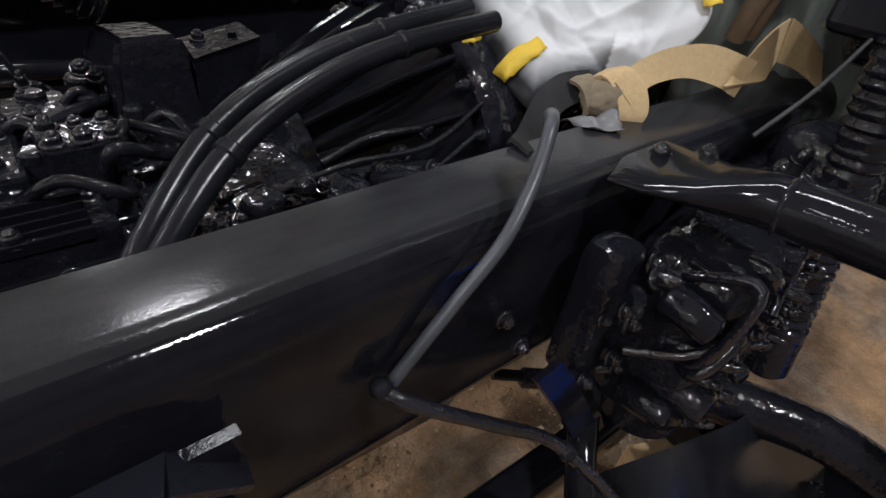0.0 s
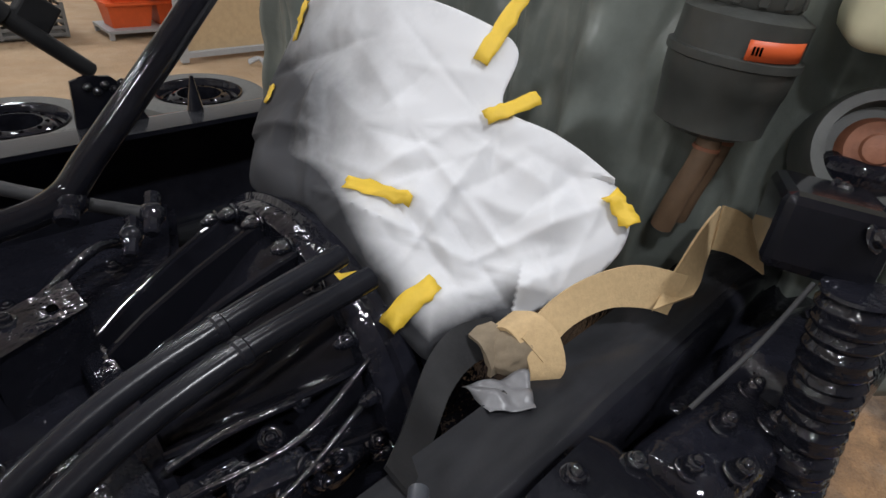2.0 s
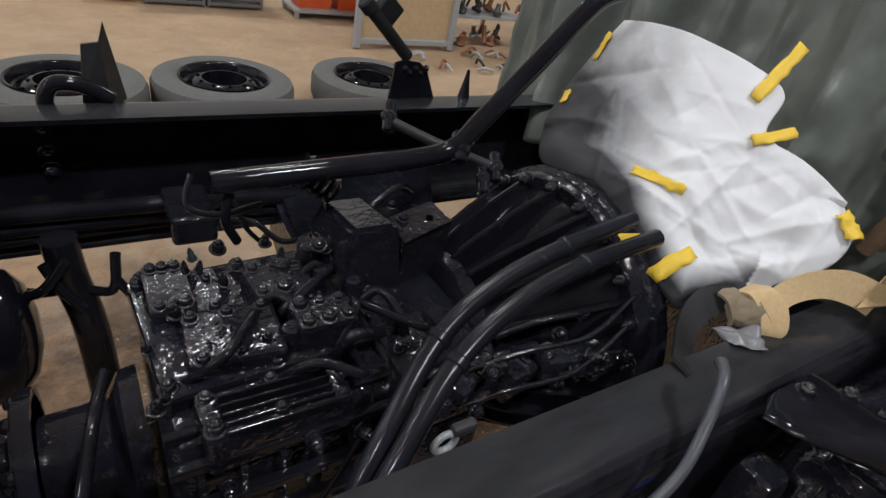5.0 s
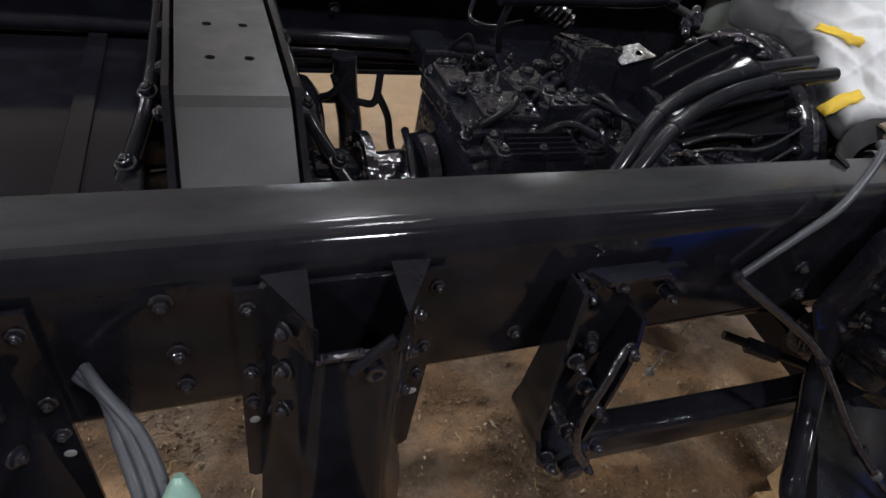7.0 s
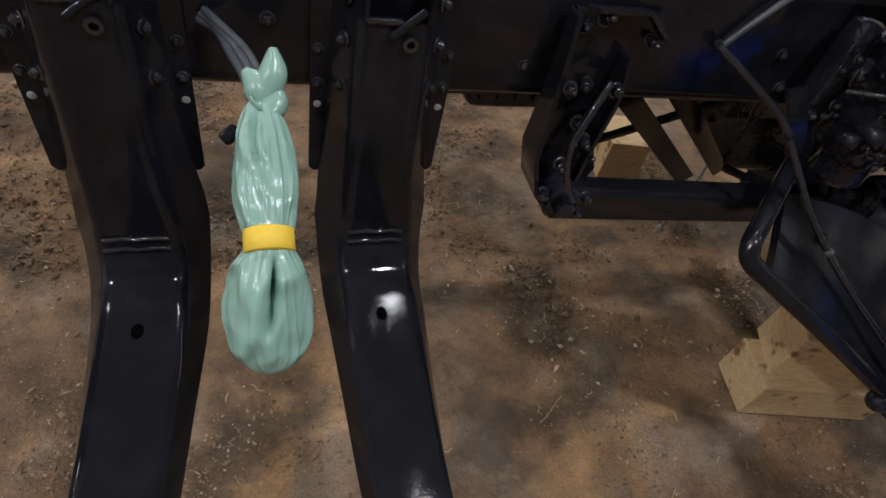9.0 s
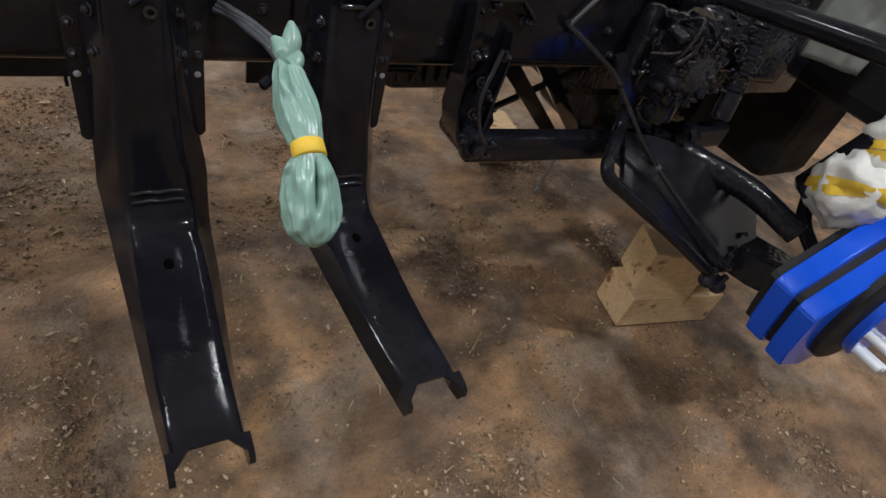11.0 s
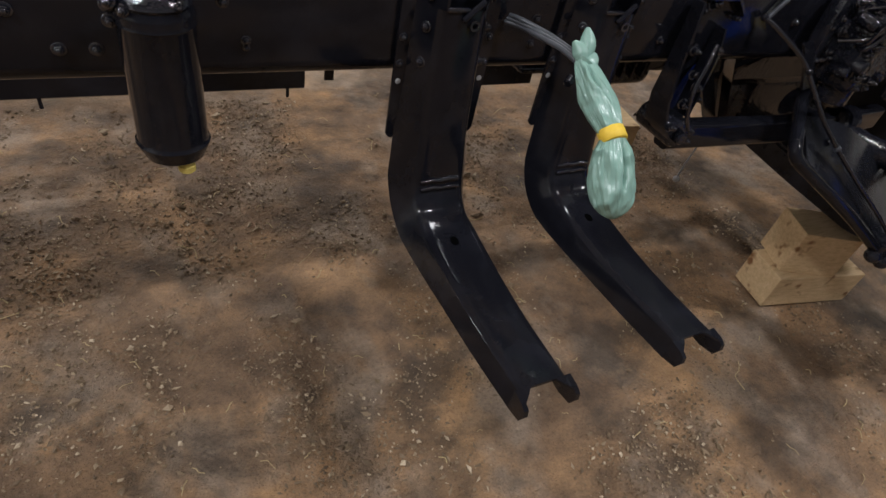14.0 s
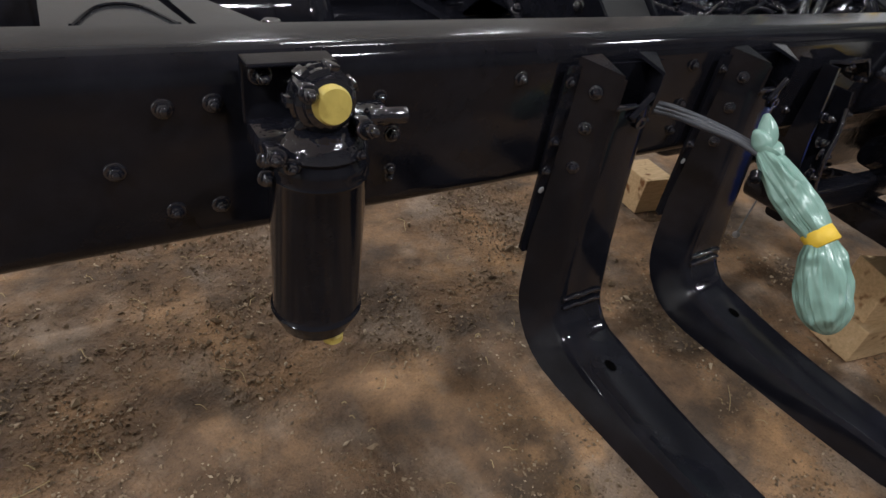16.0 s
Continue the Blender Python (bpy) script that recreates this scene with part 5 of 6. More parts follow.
def gearbox_filler():
    # added block fills the dark gap beside the gearbox, hiding floor
    t = thing("gearbox_filler", (1.55, 0.72, 0.82), "added black filler arm between gearbox and far rail", "mount")
    bm = bmesh.new()
    loft(bm, [[Vector((x - w, y, z - h)), Vector((x + w, y, z - h)), Vector((x + w, y, z + h)), Vector((x - w, y, z + h))] for x, y, z, w, h in ((1.50, 0.50, 0.90, 0.10, 0.10), (1.52, 0.62, 0.89, 0.12, 0.08), (1.56, 0.74, 0.90, 0.16, 0.07), (1.58, 0.84, 0.95, 0.18, 0.06))])
    bmesh.ops.bevel(bm, geom=bm.edges[:], offset=0.012, segments=2, affect="EDGES")
    part("arm", bm, M_CAST, t, smooth=50)
    for x, y, z in ((1.45, 0.6, 0.972), (1.55, 0.6, 0.972), (1.48, 0.72, 0.972), (1.62, 0.74, 0.972)):
        bolt(t, (x, y, z), (0, -0.1, 1), 0.010)
    bm = bmesh.new()
    tube(bm, [(1.40, 0.56, 1.0), (1.46, 0.60, 1.03), (1.52, 0.66, 1.02), (1.60, 0.70, 1.04), (1.66, 0.74, 1.0)], 0.008, 10)
    part("pipe", bm, M_BOLT, t, smooth=60)


def small_ring():
    t = thing("lifting_eye", (1.40, 0.13, 1.06), "small shiny lifting eye inside the near rail", "eye")
    bm = bmesh.new()
    tube(bm, [(1.375 + 0.013 * math.cos(k * math.tau / 12), 0.15, 1.07 + 0.013 * math.sin(k * math.tau / 12)) for k in range(13)], 0.004, 8, 2)
    part("ring", bm, M_STEEL, t, smooth=60)
    part("shank", box(bmesh.new(), (1.395, 0.15, 1.085), (0.03, 0.012, 0.014), 0.004), M_STEEL2, t)


def clutch_actuator():
    t = thing("clutch_actuator", (1.42, 0.18, 0.95), "wet black clutch actuator with pipes and fittings beside the bell housing", "actuator")
    bm = bmesh.new()
    lathe(bm, (1.29, 0.175, 1.0), (1, 0.05, 0.06), [(0, 0.02), (0.006, 0.032), (0.08, 0.034), (0.086, 0.028), (0.13, 0.026), (0.136, 0.018), (0.21, 0.012)], 24)
    part("cylinder", bm, M_BOLT, t, smooth=40)
    for c, s, ro in (((1.44, 0.165, 1.01), (0.05, 0.045, 0.05), 12), ((1.51, 0.15, 1.02), (0.07, 0.03, 0.04), -8), ((1.35, 0.15, 1.035), (0.04, 0.03, 0.03), 30), ((1.58, 0.15, 1.0), (0.05, 0.05, 0.03), 5)):
        part("block", box(bmesh.new(), c, s, 0.007, (8, 5, ro)), M_CAST, t, smooth=40)
    rnd = random.Random(31)
    for k in range(26):
        x, y, z = rnd.uniform(1.28, 1.62), rnd.uniform(0.125, 0.19), rnd.uniform(1.0, 1.05)
        bolt(t, (x, y, z), (rnd.uniform(-0.6, 0.6), -0.6, rnd.uniform(0.2, 1)), rnd.uniform(0.005, 0.010), name="fitting", h=rnd.uniform(0.008, 0.018))
    for k in (0, 2, 5):
        y, z = 0.12 + 0.013 * k, 1.0 + 0.012 * (k % 3)
        bm = bmesh.new()
        tube(bm, [(1.30 + 0.03 * k, y + 0.03, z), (1.40 + 0.02 * k, y + 0.01, z + 0.03), (1.50 + 0.02 * k, y, z + 0.035), (1.60 + 0.015 * k, y + 0.02, z + 0.06)], 0.0035 + 0.001 * (k % 2), 8, 6)
        part("pipe", bm, M_BOLT, t, smooth=60)
    t.location += Vector((0.07, 0.05, 0.045))


clutch_actuator()
gearbox_filler()
bell_housing()
gearbox()
hoses()
shift_stay()
v_rods()
small_ring()


# ---------------------------------------------------------------- masked engine, strap, tarpaulin
def masking_paper():
    t = thing("masking_paper", (1.83, 0.25, 1.27), "crumpled white masking paper taped over the engine, misted with black", "paper")
    o = Vector((1.835, 0.30, 1.285))
    n = Vector((-0.63, -0.42, 0.65)).normalized()
    e1 = Vector((0.55, -0.83, 0.0)).normalized()          # along the sheet, to the right
    e1 = (e1 - n * e1.dot(n)).normalized()
    e2 = n.cross(e1)
    e2 = e2 if e2.z > 0 else -e2
    outline = [Vector(p) for p in ((1.84, 0.514, 1.426), (1.88, 0.42, 1.415), (1.923, 0.329, 1.396), (1.934, 0.277, 1.376), (1.897, 0.256, 1.331), (1.915, 0.20, 1.32), (1.929, 0.158, 1.305), (1.935, 0.118, 1.284),
                                   (1.92, 0.095, 1.255), (1.881, 0.095, 1.225), (1.824, 0.13, 1.178), (1.771, 0.168, 1.142), (1.748, 0.180, 1.124), (1.740, 0.215, 1.138), (1.738, 0.253, 1.159), (1.735, 0.315, 1.194), (1.725, 0.365, 1.222), (1.700, 0.41, 1.228), (1.685, 0.455, 1.240), (1.700, 0.49, 1.280), (1.735, 0.51, 1.325), (1.79, 0.515, 1.38))]
    flat = [((p - o).dot(e1), (p - o).dot(e2)) for p in outline]

    def inside(u, v):
        hit = False
        for (ax, ay), (bx, by) in zip(flat, flat[1:] + flat[:1]):
            if (ay > v) != (by > v) and u < (bx - ax) * (v - ay) / (by - ay) + ax:
                hit = not hit
        return hit

    def away(u, v):
        best, at = 9, (u, v)
        for (ax, ay), (bx, by) in zip(flat, flat[1:] + flat[:1]):
            dx, dy = bx - ax, by - ay
            k = max(0, min(1, ((u - ax) * dx + (v - ay) * dy) / (dx * dx + dy * dy)))
            d = math.hypot(u - ax - k * dx, v - ay - k * dy)
            if d < best:
                best, at = d, (ax + k * dx, ay + k * dy)
        return best, at

    rnd = random.Random(14)
    creases = []
    for k in range(64):
        an = rnd.uniform(0, math.tau)
        creases.append((rnd.uniform(-0.2, 0.2), rnd.uniform(-0.2, 0.14), math.cos(an), math.sin(an), rnd.uniform(0.04, 0.11), rnd.uniform(0.010, 0.034), rnd.choice((-1, 1, 1)) * rnd.uniform(0.2, 0.5)))

    def crumple(u, v):
        q, h = Vector((u, v, 0.0)), 0.0
        for cu, cv, c, s, ln, w, a in creases:
            al, ac = (u - cu) * c + (v - cv) * s, abs((v - cv) * c - (u - cu) * s)
            w *= 1 - abs(al) / ln
            if ac < w:
                h += a * (w - ac) * (1 - 0.5 * ac / w)
        for f, a, s in ((5.0, 0.024, 1), (8.5, -0.016, 5), (15, 0.004, 9)):
            w = q * f + Vector((noise.noise(q * 4 + Vector((7, s, 0))), noise.noise(q * 4 + Vector((s, 9, 0))), 0)) * 0.8 + Vector((s, s * 2, 0))
            k = noise.noise(w)
            h += a * (math.sqrt(k * k + 0.0006) - 0.2)
        k = max(0.0, min(1.0, (v + 0.45 * u + 0.03) / 0.15))
        return 1.15 * h * (1 - 0.72 * k * k * (3 - 2 * k))

    du = 0.0032
    us, vs_ = [p[0] for p in flat], [p[1] for p in flat]
    rim = []
    curve = spline([(u, v, 0) for u, v in flat + flat[:1]], 14)
    for p in curve[:-1]:
        rim.append(Vector((p.x, p.y)))
    flat[:] = [(p.x, p.y) for p in rim]
    pts = list(rim)
    for j in range(int((max(vs_) - min(vs_)) / du) + 2):
        for i in range(int((max(us) - min(us)) / du) + 2):
            u, v = min(us) + (i + 0.5 * (j % 2)) * du, min(vs_) + j * du
            if inside(u, v) and away(u, v)[0] > du * 0.6:
                pts.append(Vector((u, v)))
    ring = [(k, (k + 1) % len(rim)) for k in range(len(rim))]
    co, _, tris, _, _, _ = delaunay_2d_cdt(pts, ring, [], 1, 1e-6)
    bm = bmesh.new()
    mist, made = [], []
    for p in co:
        u, v = p.x, p.y
        e = away(u, v)[0]
        roll = 0.05 * max(0, (-0.05 - u) / 0.2) ** 2 * 2 + 0.012 * max(0, 1 - e / 0.03) ** 2 * (1 if v < 0 else 0)
        h = crumple(u, v) * min(1, 0.35 + e / 0.05)  + 0.018 * math.cos(u * 6) - roll
        made.append(bm.verts.new(o + e1 * u + e2 * v + n * h))
        left = max(0, (-u - 0.03) / 0.22)
        low = max(0, 1 - e / 0.05) if (v < -0.02 and u < 0.12) else 0
        mist.append(1.25 * left * max(0, 1 - max(0, v - 0.04) / 0.17) + 1.0 * low)
    for f in tris:
        cu, cv = sum(co[k].x for k in f) / 3, sum(co[k].y for k in f) / 3
        if inside(cu, cv):
            bm.faces.new([made[k] for k in f])
    ob = part("sheet", bm, M_PAPER, t, smooth=60)
    at = ob.data.attributes.new("mist", "FLOAT", "POINT")
    at.data.foreach_set("value", mist)
    so = ob.modifiers.new("thickness", "SOLIDIFY")
    so.thickness, so.offset = 0.0012, -1

    def tape(a, b, w, seed):
        """A strip of tape from a to b (in the sheet's own directions)."""
        bm = bmesh.new()
        a, b = Vector(a), Vector(b)
        d = (b - a)
        sd = Vector((-d.y, d.x)).normalized() * w / 2
        rows = []
        m = 9
        for k in range(m + 1):
            p = a + d * k / m
            row = []
            for s in (-1, -0.33, 0.33, 1):
                q = p + sd * s * 0.72 * (1 + 0.15 * noise.noise(Vector((k * 0.5, seed * 3, s)))) + Vector((0.004 * noise.noise(Vector((k * 0.9, seed * 1.7, s * 2))), 0.004 * noise.noise(Vector((seed * 2.3, k * 1.3, s * 2)))))
                h = (crumple(q.x, q.y) if inside(q.x, q.y) else 0) + 0.018 * math.cos(q.x * 6) + 0.005 + 0.003 * noise.noise(Vector((q.x * 90, q.y * 90, seed))) - 0.05 * max(0, (-0.05 - q.x) / 0.2) ** 2 * 2
                row.append(bm.verts.new(o + e1 * q.x + e2 * q.y + n * h))
            rows.append(row)
        for r0, r1 in zip(rows, rows[1:]):
            for k in range(3):
                bm.faces.new((r0[k], r0[k + 1], r1[k + 1], r1[k]))
        ob = part("tape", bm, M_TAPE, t, "yellow masking tape", smooth=40)
        so = ob.modifiers.new("thickness", "SOLIDIFY")
        so.thickness = 0.0008

    def uv(x, y, z):
        p = Vector((x, y, z)) - o
        return p.dot(e1), p.dot(e2)
    tape(uv(1.715, 0.215, 1.16), uv(1.768, 0.206, 1.197), 0.030, 1)
    tape(uv(1.765, 0.34, 1.245), uv(1.80, 0.275, 1.24), 0.02, 2)
    tape(uv(1.875, 0.26, 1.32), uv(1.925, 0.235, 1.34), 0.022, 3)
    tape(uv(1.905, 0.30, 1.355), uv(1.975, 0.305, 1.43), 0.024, 4)
    tape(uv(1.925, 0.13, 1.28), uv(1.935, 0.105, 1.25), 0.026, 5)
    tape(uv(1.70, 0.28, 1.185), uv(1.725, 0.26, 1.19), 0.018, 6)
    tape(uv(1.79, 0.505, 1.375), uv(1.82, 0.515, 1.41), 0.012, 7)
    tape(uv(1.735, 0.495, 1.32), uv(1.75, 0.505, 1.335), 0.015, 8)
    # the engine block under the sheet
    g = thing("engine", (2.05, 0.42, 0.6), "black engine block hidden under masking paper and tarpaulin", "engine")
    bm = bmesh.new()
    box(bm, (2.12, AY + 0.03, 0.92), (0.78, 0.36, 0.42), 0.04)
    part("block", bm, M_CAST, g)
    bm = bmesh.new()
    box(bm, (2.2, AY + 0.02, 0.64), (0.60, 0.30, 0.22), 0.05, (0, 4, 0), 3)
    part("oil_pan", bm, M_CAST, g, smooth=40)
    bm = bmesh.new()
    lathe(bm, (1.70, AY, AZ), (1, 0, 0), [(0, 0.2), (0.02, 0.215), (0.06, 0.215)], 40)
    part("flywheel_case", bm, M_CAST, g, smooth=40)


def strap():
    t = thing("webbing_strap", (1.8, 0.09, 1.16), "knotted beige webbing strap lying on the frame rail", "strap")
    bm = bmesh.new()
    ribbon(bm, [(1.79, 0.098, 1.175), (1.83, 0.103, 1.190), (1.88, 0.094, 1.200), (1.93, 0.074, 1.198), (1.968, 0.048, 1.186)],
           [Vector((-0.008, 0.022, 0.018)), Vector((-0.010, 0.023, 0.019)), Vector((-0.012, 0.023, 0.029)), Vector((0.0, 0.02, 0.042)), Vector((0.02, 0.0, 0.042))], 0.0025)
    part("band", bm, M_STRAP, t, smooth=50)
    bm = bmesh.new()
    ribbon(bm, [(1.957, 0.046, 1.182), (2.0, 0.054, 1.190), (2.05, 0.064, 1.205), (2.094, 0.071, 1.213)], [Vector((0.052, -0.018, 0.006)), Vector((0.046, -0.016, -0.022)), Vector((0.022, -0.012, -0.046)), Vector((0.002, -0.007, -0.055))], 0.0025)
    part("fold", bm, M_STRAP, t, smooth=50)
    bm = bmesh.new()
    ribbon(bm, [(2.094, 0.069, 1.214), (2.12, 0.056, 1.205), (2.142, 0.040, 1.192), (2.158, 0.026, 1.178)], [Vector((0.004, 0.007, 0.055)), Vector((0.016, 0.016, 0.048)), Vector((0.028, 0.026, 0.042)), Vector((0.034, 0.03, 0.036))], 0.0025)
    part("tail", bm, M_STRAP, t, smooth=50)
    # the knot: a flat core, a lobe folded over it and a band wound round
    bm = bmesh.new()
    bmesh.ops.create_icosphere(bm, subdivisions=4, radius=1.0)
    for v in bm.verts:
        q = v.co.normalized()
        k = 1 + 0.22 * (0.3 - abs(noise.noise(q * 2.6 + Vector((3, 1, 0))))) + 0.12 * noise.noise(q * 1.3)
        v.co = Vector((1.786, 0.116, 1.164)) + Vector((0.022, -0.014, 0.008)) * q.x * k + Vector((0.008, 0.018, 0.010)) * q.y * k + Vector((-0.006, -0.004, 0.016)) * q.z * k
    part("knot_core", bm, M_STRAP2, t, "overspray-greyed knot core", smooth=60)
    bm = bmesh.new()
    ribbon(bm, [(1.795, 0.138, 1.180), (1.797, 0.118, 1.190), (1.800, 0.098, 1.180), (1.797, 0.082, 1.158), (1.790, 0.084, 1.142)], [Vector((0.026, -0.004, 0.010)), Vector((0.030, -0.010, 0.010)), Vector((0.032, -0.016, 0.008)), Vector((0.028, -0.018, 0.004)), Vector((0.024, -0.016, 0.0))], 0.004, 8)
    part("knot_lobe", bm, M_STRAP, t, smooth=60)
    bm = bmesh.new()
    ribbon(bm, [(1.772, 0.150, 1.176), (1.771, 0.132, 1.176), (1.768, 0.118, 1.162), (1.766, 0.116, 1.148)], [Vector((0.026, 0.004, 0.004)), Vector((0.026, 0.0, 0.006)), Vector((0.022, 0.0, 0.004)), Vector((0.018, 0.0, 0.0))], 0.004, 8)
    part("knot_turn", bm, M_STRAP2, t, "overspray-greyed strap turn", smooth=60)
    bm = bmesh.new()
    ribbon(bm, [(1.785, 0.135, 1.172), (1.755, 0.148, 1.164), (1.725, 0.146, 1.150), (1.69, 0.128, 1.140), (1.655, 0.105, 1.146), (1.62, 0.085, 1.156)], [Vector((0.006, 0.024, 0.022)), Vector((0.004, 0.030, 0.024)), Vector((0.004, 0.034, 0.018)), Vector((0.004, 0.034, 0.012)), Vector((0.004, 0.032, 0.006)), Vector((0.0, 0.026, 0.004))], 0.004)
    part("painted_end", bm, M_OVER, t, "strap end painted black", smooth=60)
    # a scrap of masking film under the knot
    f = thing("film_scrap", (1.75, 0.10, 1.13), "grey overspray-dusted plastic film scrap on the rail", "film")
    bm, grid = bmesh.new(), []
    for j in range(15):
        row = []
        for i in range(15):
            u, v = i / 14, j / 14
            p = Vector((1.735, 0.128, 1.140)) * (1 - u) * (1 - v) + Vector((1.782, 0.092, 1.152)) * u * (1 - v) + Vector((1.722, 0.085, 1.152)) * (1 - u) * v + Vector((1.755, 0.062, 1.153)) * u * v
            row.append(bm.verts.new(p + Vector((0, 0, 1)) * 0.016 * abs(noise.noise(Vector((u * 1.7, v * 1.7, 4))))))
        grid.append(row)
    for j in range(14):
        for i in range(14):
            bm.faces.new((grid[j][i], grid[j][i + 1], grid[j + 1][i + 1], grid[j + 1][i]))
    ob = part("sheet", bm, M_FILM, f, smooth=70)
    ob.modifiers.new("thickness", "SOLIDIFY").thickness = 0.0006


def tarpaulin():
    t = thing("tarpaulin", (2.2, 0.4, 1.0), "grey-green tarpaulin draped over the cab behind the engine", "tarpaulin")
    bm = bmesh.new()
    nu, nv = 220, 110
    grid = []
    for j in range(nv + 1):
        row = []
        z = 1.05 + 1.75 * j / nv
        for i in range(nu + 1):
            y = 1.0 - 1.25 * i / nu
            f = i / nu
            fold = 0.085 * (abs(math.sin(15 * f + 1.6 * math.sin(5 * f) + 0.35 * z)) - 0.6) + 0.035 * (abs(math.sin(37 * f + 1.2 * z)) - 0.6) + 0.03 * noise.noise(Vector((f * 9, z * 2.5, 3))) + 0.022 * (0.3 - abs(noise.noise(Vector((f * 16, z * 4, 6))))) + 0.012 * (0.3 - abs(noise.noise(Vector((f * 40, z * 10, 2)))))
            x = 2.06 + 0.18 * f + fold * (1.2 - 0.35 * (z - 1.05)) - 0.06 * max(0, 1.5 - z) * (1 - f)
            row.append(bm.verts.new((x, y + 0.02 * math.sin(13 * f + z * 2), z)))
        grid.append(row)
    for j in range(nv):
        for i in range(nu):
            bm.faces.new((grid[j][i], grid[j][i + 1], grid[j + 1][i + 1], grid[j + 1][i]))
    ob = part("drape", bm, M_TARP, t, smooth=180)
    so = ob.modifiers.new("thickness", "SOLIDIFY")
    so.thickness = 0.003


def reservoir():
    x, y = 2.09, 0.122
    t = thing("fluid_reservoir", (x, y, 1.288), "round black plastic fluid reservoir with orange label", "reservoir")
    t.scale = (0.78, 0.78, 0.78)
    bm = bmesh.new()
    lathe(bm, (x, y, 1.303), (0.03, -0.02, 1), [(0, 0.055), (0.01, 0.075), (0.02, 0.075), (0.062, 0.0795), (0.064, 0.081), (0.098, 0.083), (0.1, 0.087), (0.11, 0.087), (0.112, 0.081), (0.14, 0.08), (0.155, 0.08), (0.165, 0.06)], 48)
    part("body", bm, M_PLASTIC, t, smooth=35)
    bm = bmesh.new()
    lathe(bm, (x + 0.005, y - 0.003, 1.468), (0.03, -0.02, 1), [(0, 0.058), (0.004, 0.06), (0.03, 0.059), (0.036, 0.055), (0.037, 0.045)], 40)
    cap = part("cap", bm, M_PLASTIC, t, smooth=35)
    for k in range(12):
        an = k * math.tau / 12
        part("grip", box(bmesh.new(), (x + 0.005 + 0.060 * math.cos(an), y - 0.003 + 0.060 * math.sin(an), 1.485), (0.006, 0.012, 0.026), 0.002, (0, 0, math.degrees(an))), M_PLASTIC, cap)
    bm = bmesh.new()
    seg = 14
    rings = []
    for z in (1.416, 1.440):
        rings.append([Vector((x + 0.003 + 0.083 * math.cos(radians(a)), y - 0.003 + 0.083 * math.sin(radians(a)), z)) for a in [207 + 56 * k / seg for k in range(seg + 1)]])
    loft(bm, rings, cap=False, closed=False)
    lab = part("label", bm, M_ORANGE, t, "orange warning label", smooth=40)
    so = lab.modifiers.new("thickness", "SOLIDIFY")
    so.thickness = 0.001
    for k, a in enumerate((212, 215, 218)):
        an = radians(a)
        part("mark", box(bmesh.new(), (x + 0.003 + 0.0838 * math.cos(an), y - 0.003 + 0.0838 * math.sin(an), 1.428), (0.0012, 0.0025, 0.010), 0, (0, 0, a)), M_HOLE, lab)
    for k, dx in enumerate((-0.02, 0.03)):
        bm = bmesh.new()
        tube(bm, [(x + dx, y - 0.02, 1.308), (x + dx - 0.005, y - 0.02, 1.268), (x + dx - 0.012, y - 0.01, 1.21), (x + dx - 0.01, y, 1.15)], 0.017, 14)
        part("hose", bm, M_TAN, t, "brownish rubber hose", smooth=60)
        part("clip", cyl(bmesh.new(), (x + dx - 0.001, y - 0.02, 1.2882), (x + dx - 0.002, y - 0.02, 1.280), 0.019, edge=0.002), M_RUST, t, smooth=40)
    t.location.z = 1.308


M_TAN = soft_mat("worn_tan_rubber", (0.16, 0.10, 0.06), 0.35, 0.6, 40, 0.3)


def starter():
    t = thing("round_motor", (2.14, -0.03, 1.30), "dark grey motor housing with a rusty round core", "motor")
    c, ax = Vector((2.12, -0.035, 1.345)), Vector((-0.78, -0.28, 0.35)).normalized()
    bm = bmesh.new()
    lathe(bm, c - ax * 0.10, ax, [(0, 0.05), (0.0, 0.062), (0.09, 0.062), (0.10, 0.058), (0.10, 0.047), (0.075, 0.044)], 40)
    part("housing", bm, M_PLASTIC, t, smooth=40)
    bm = bmesh.new()
    lathe(bm, c - ax * 0.03, ax, [(0, 0.044), (0.004, 0.034), (0.012, 0.03), (0.02, 0.028), (0.024, 0.016), (0.028, 0.014), (0.03, 0.004)], 32)
    part("core", bm, M_RUST, t, "rusty round core", smooth=40)
    part("foot", box(bmesh.new(), (2.16, -0.03, 1.27), (0.10, 0.10, 0.12), 0.012, (0, 0, 20)), M_CAST, t)
    b = thing("cream_canister", (2.16, -0.02, 1.45), "cream plastic canister above the motor", "canister")
    bm = bmesh.new()
    box(bm, (2.17, -0.01, 1.49), (0.12, 0.13, 0.13), 0.025, (0, 0, 20), 3)
    part("body", bm, M_CREAM, b, smooth=50)
    cabside = thing("cab_shell", (2.6, 0.2, 1.0), "dark cab body panel behind the tarpaulin", "cab")
    part("front_end", box(bmesh.new(), (2.85, 0.42, 0.80), (0.34, 0.86, 0.66), 0.05), M_OVER, cabside)
    part("panel", box(bmesh.new(), (2.9, 0.3, 1.75), (0.9, 1.7, 1.7), 0.06), M_OVER, cabside)


masking_paper()
strap()
tarpaulin()
reservoir()
starter()


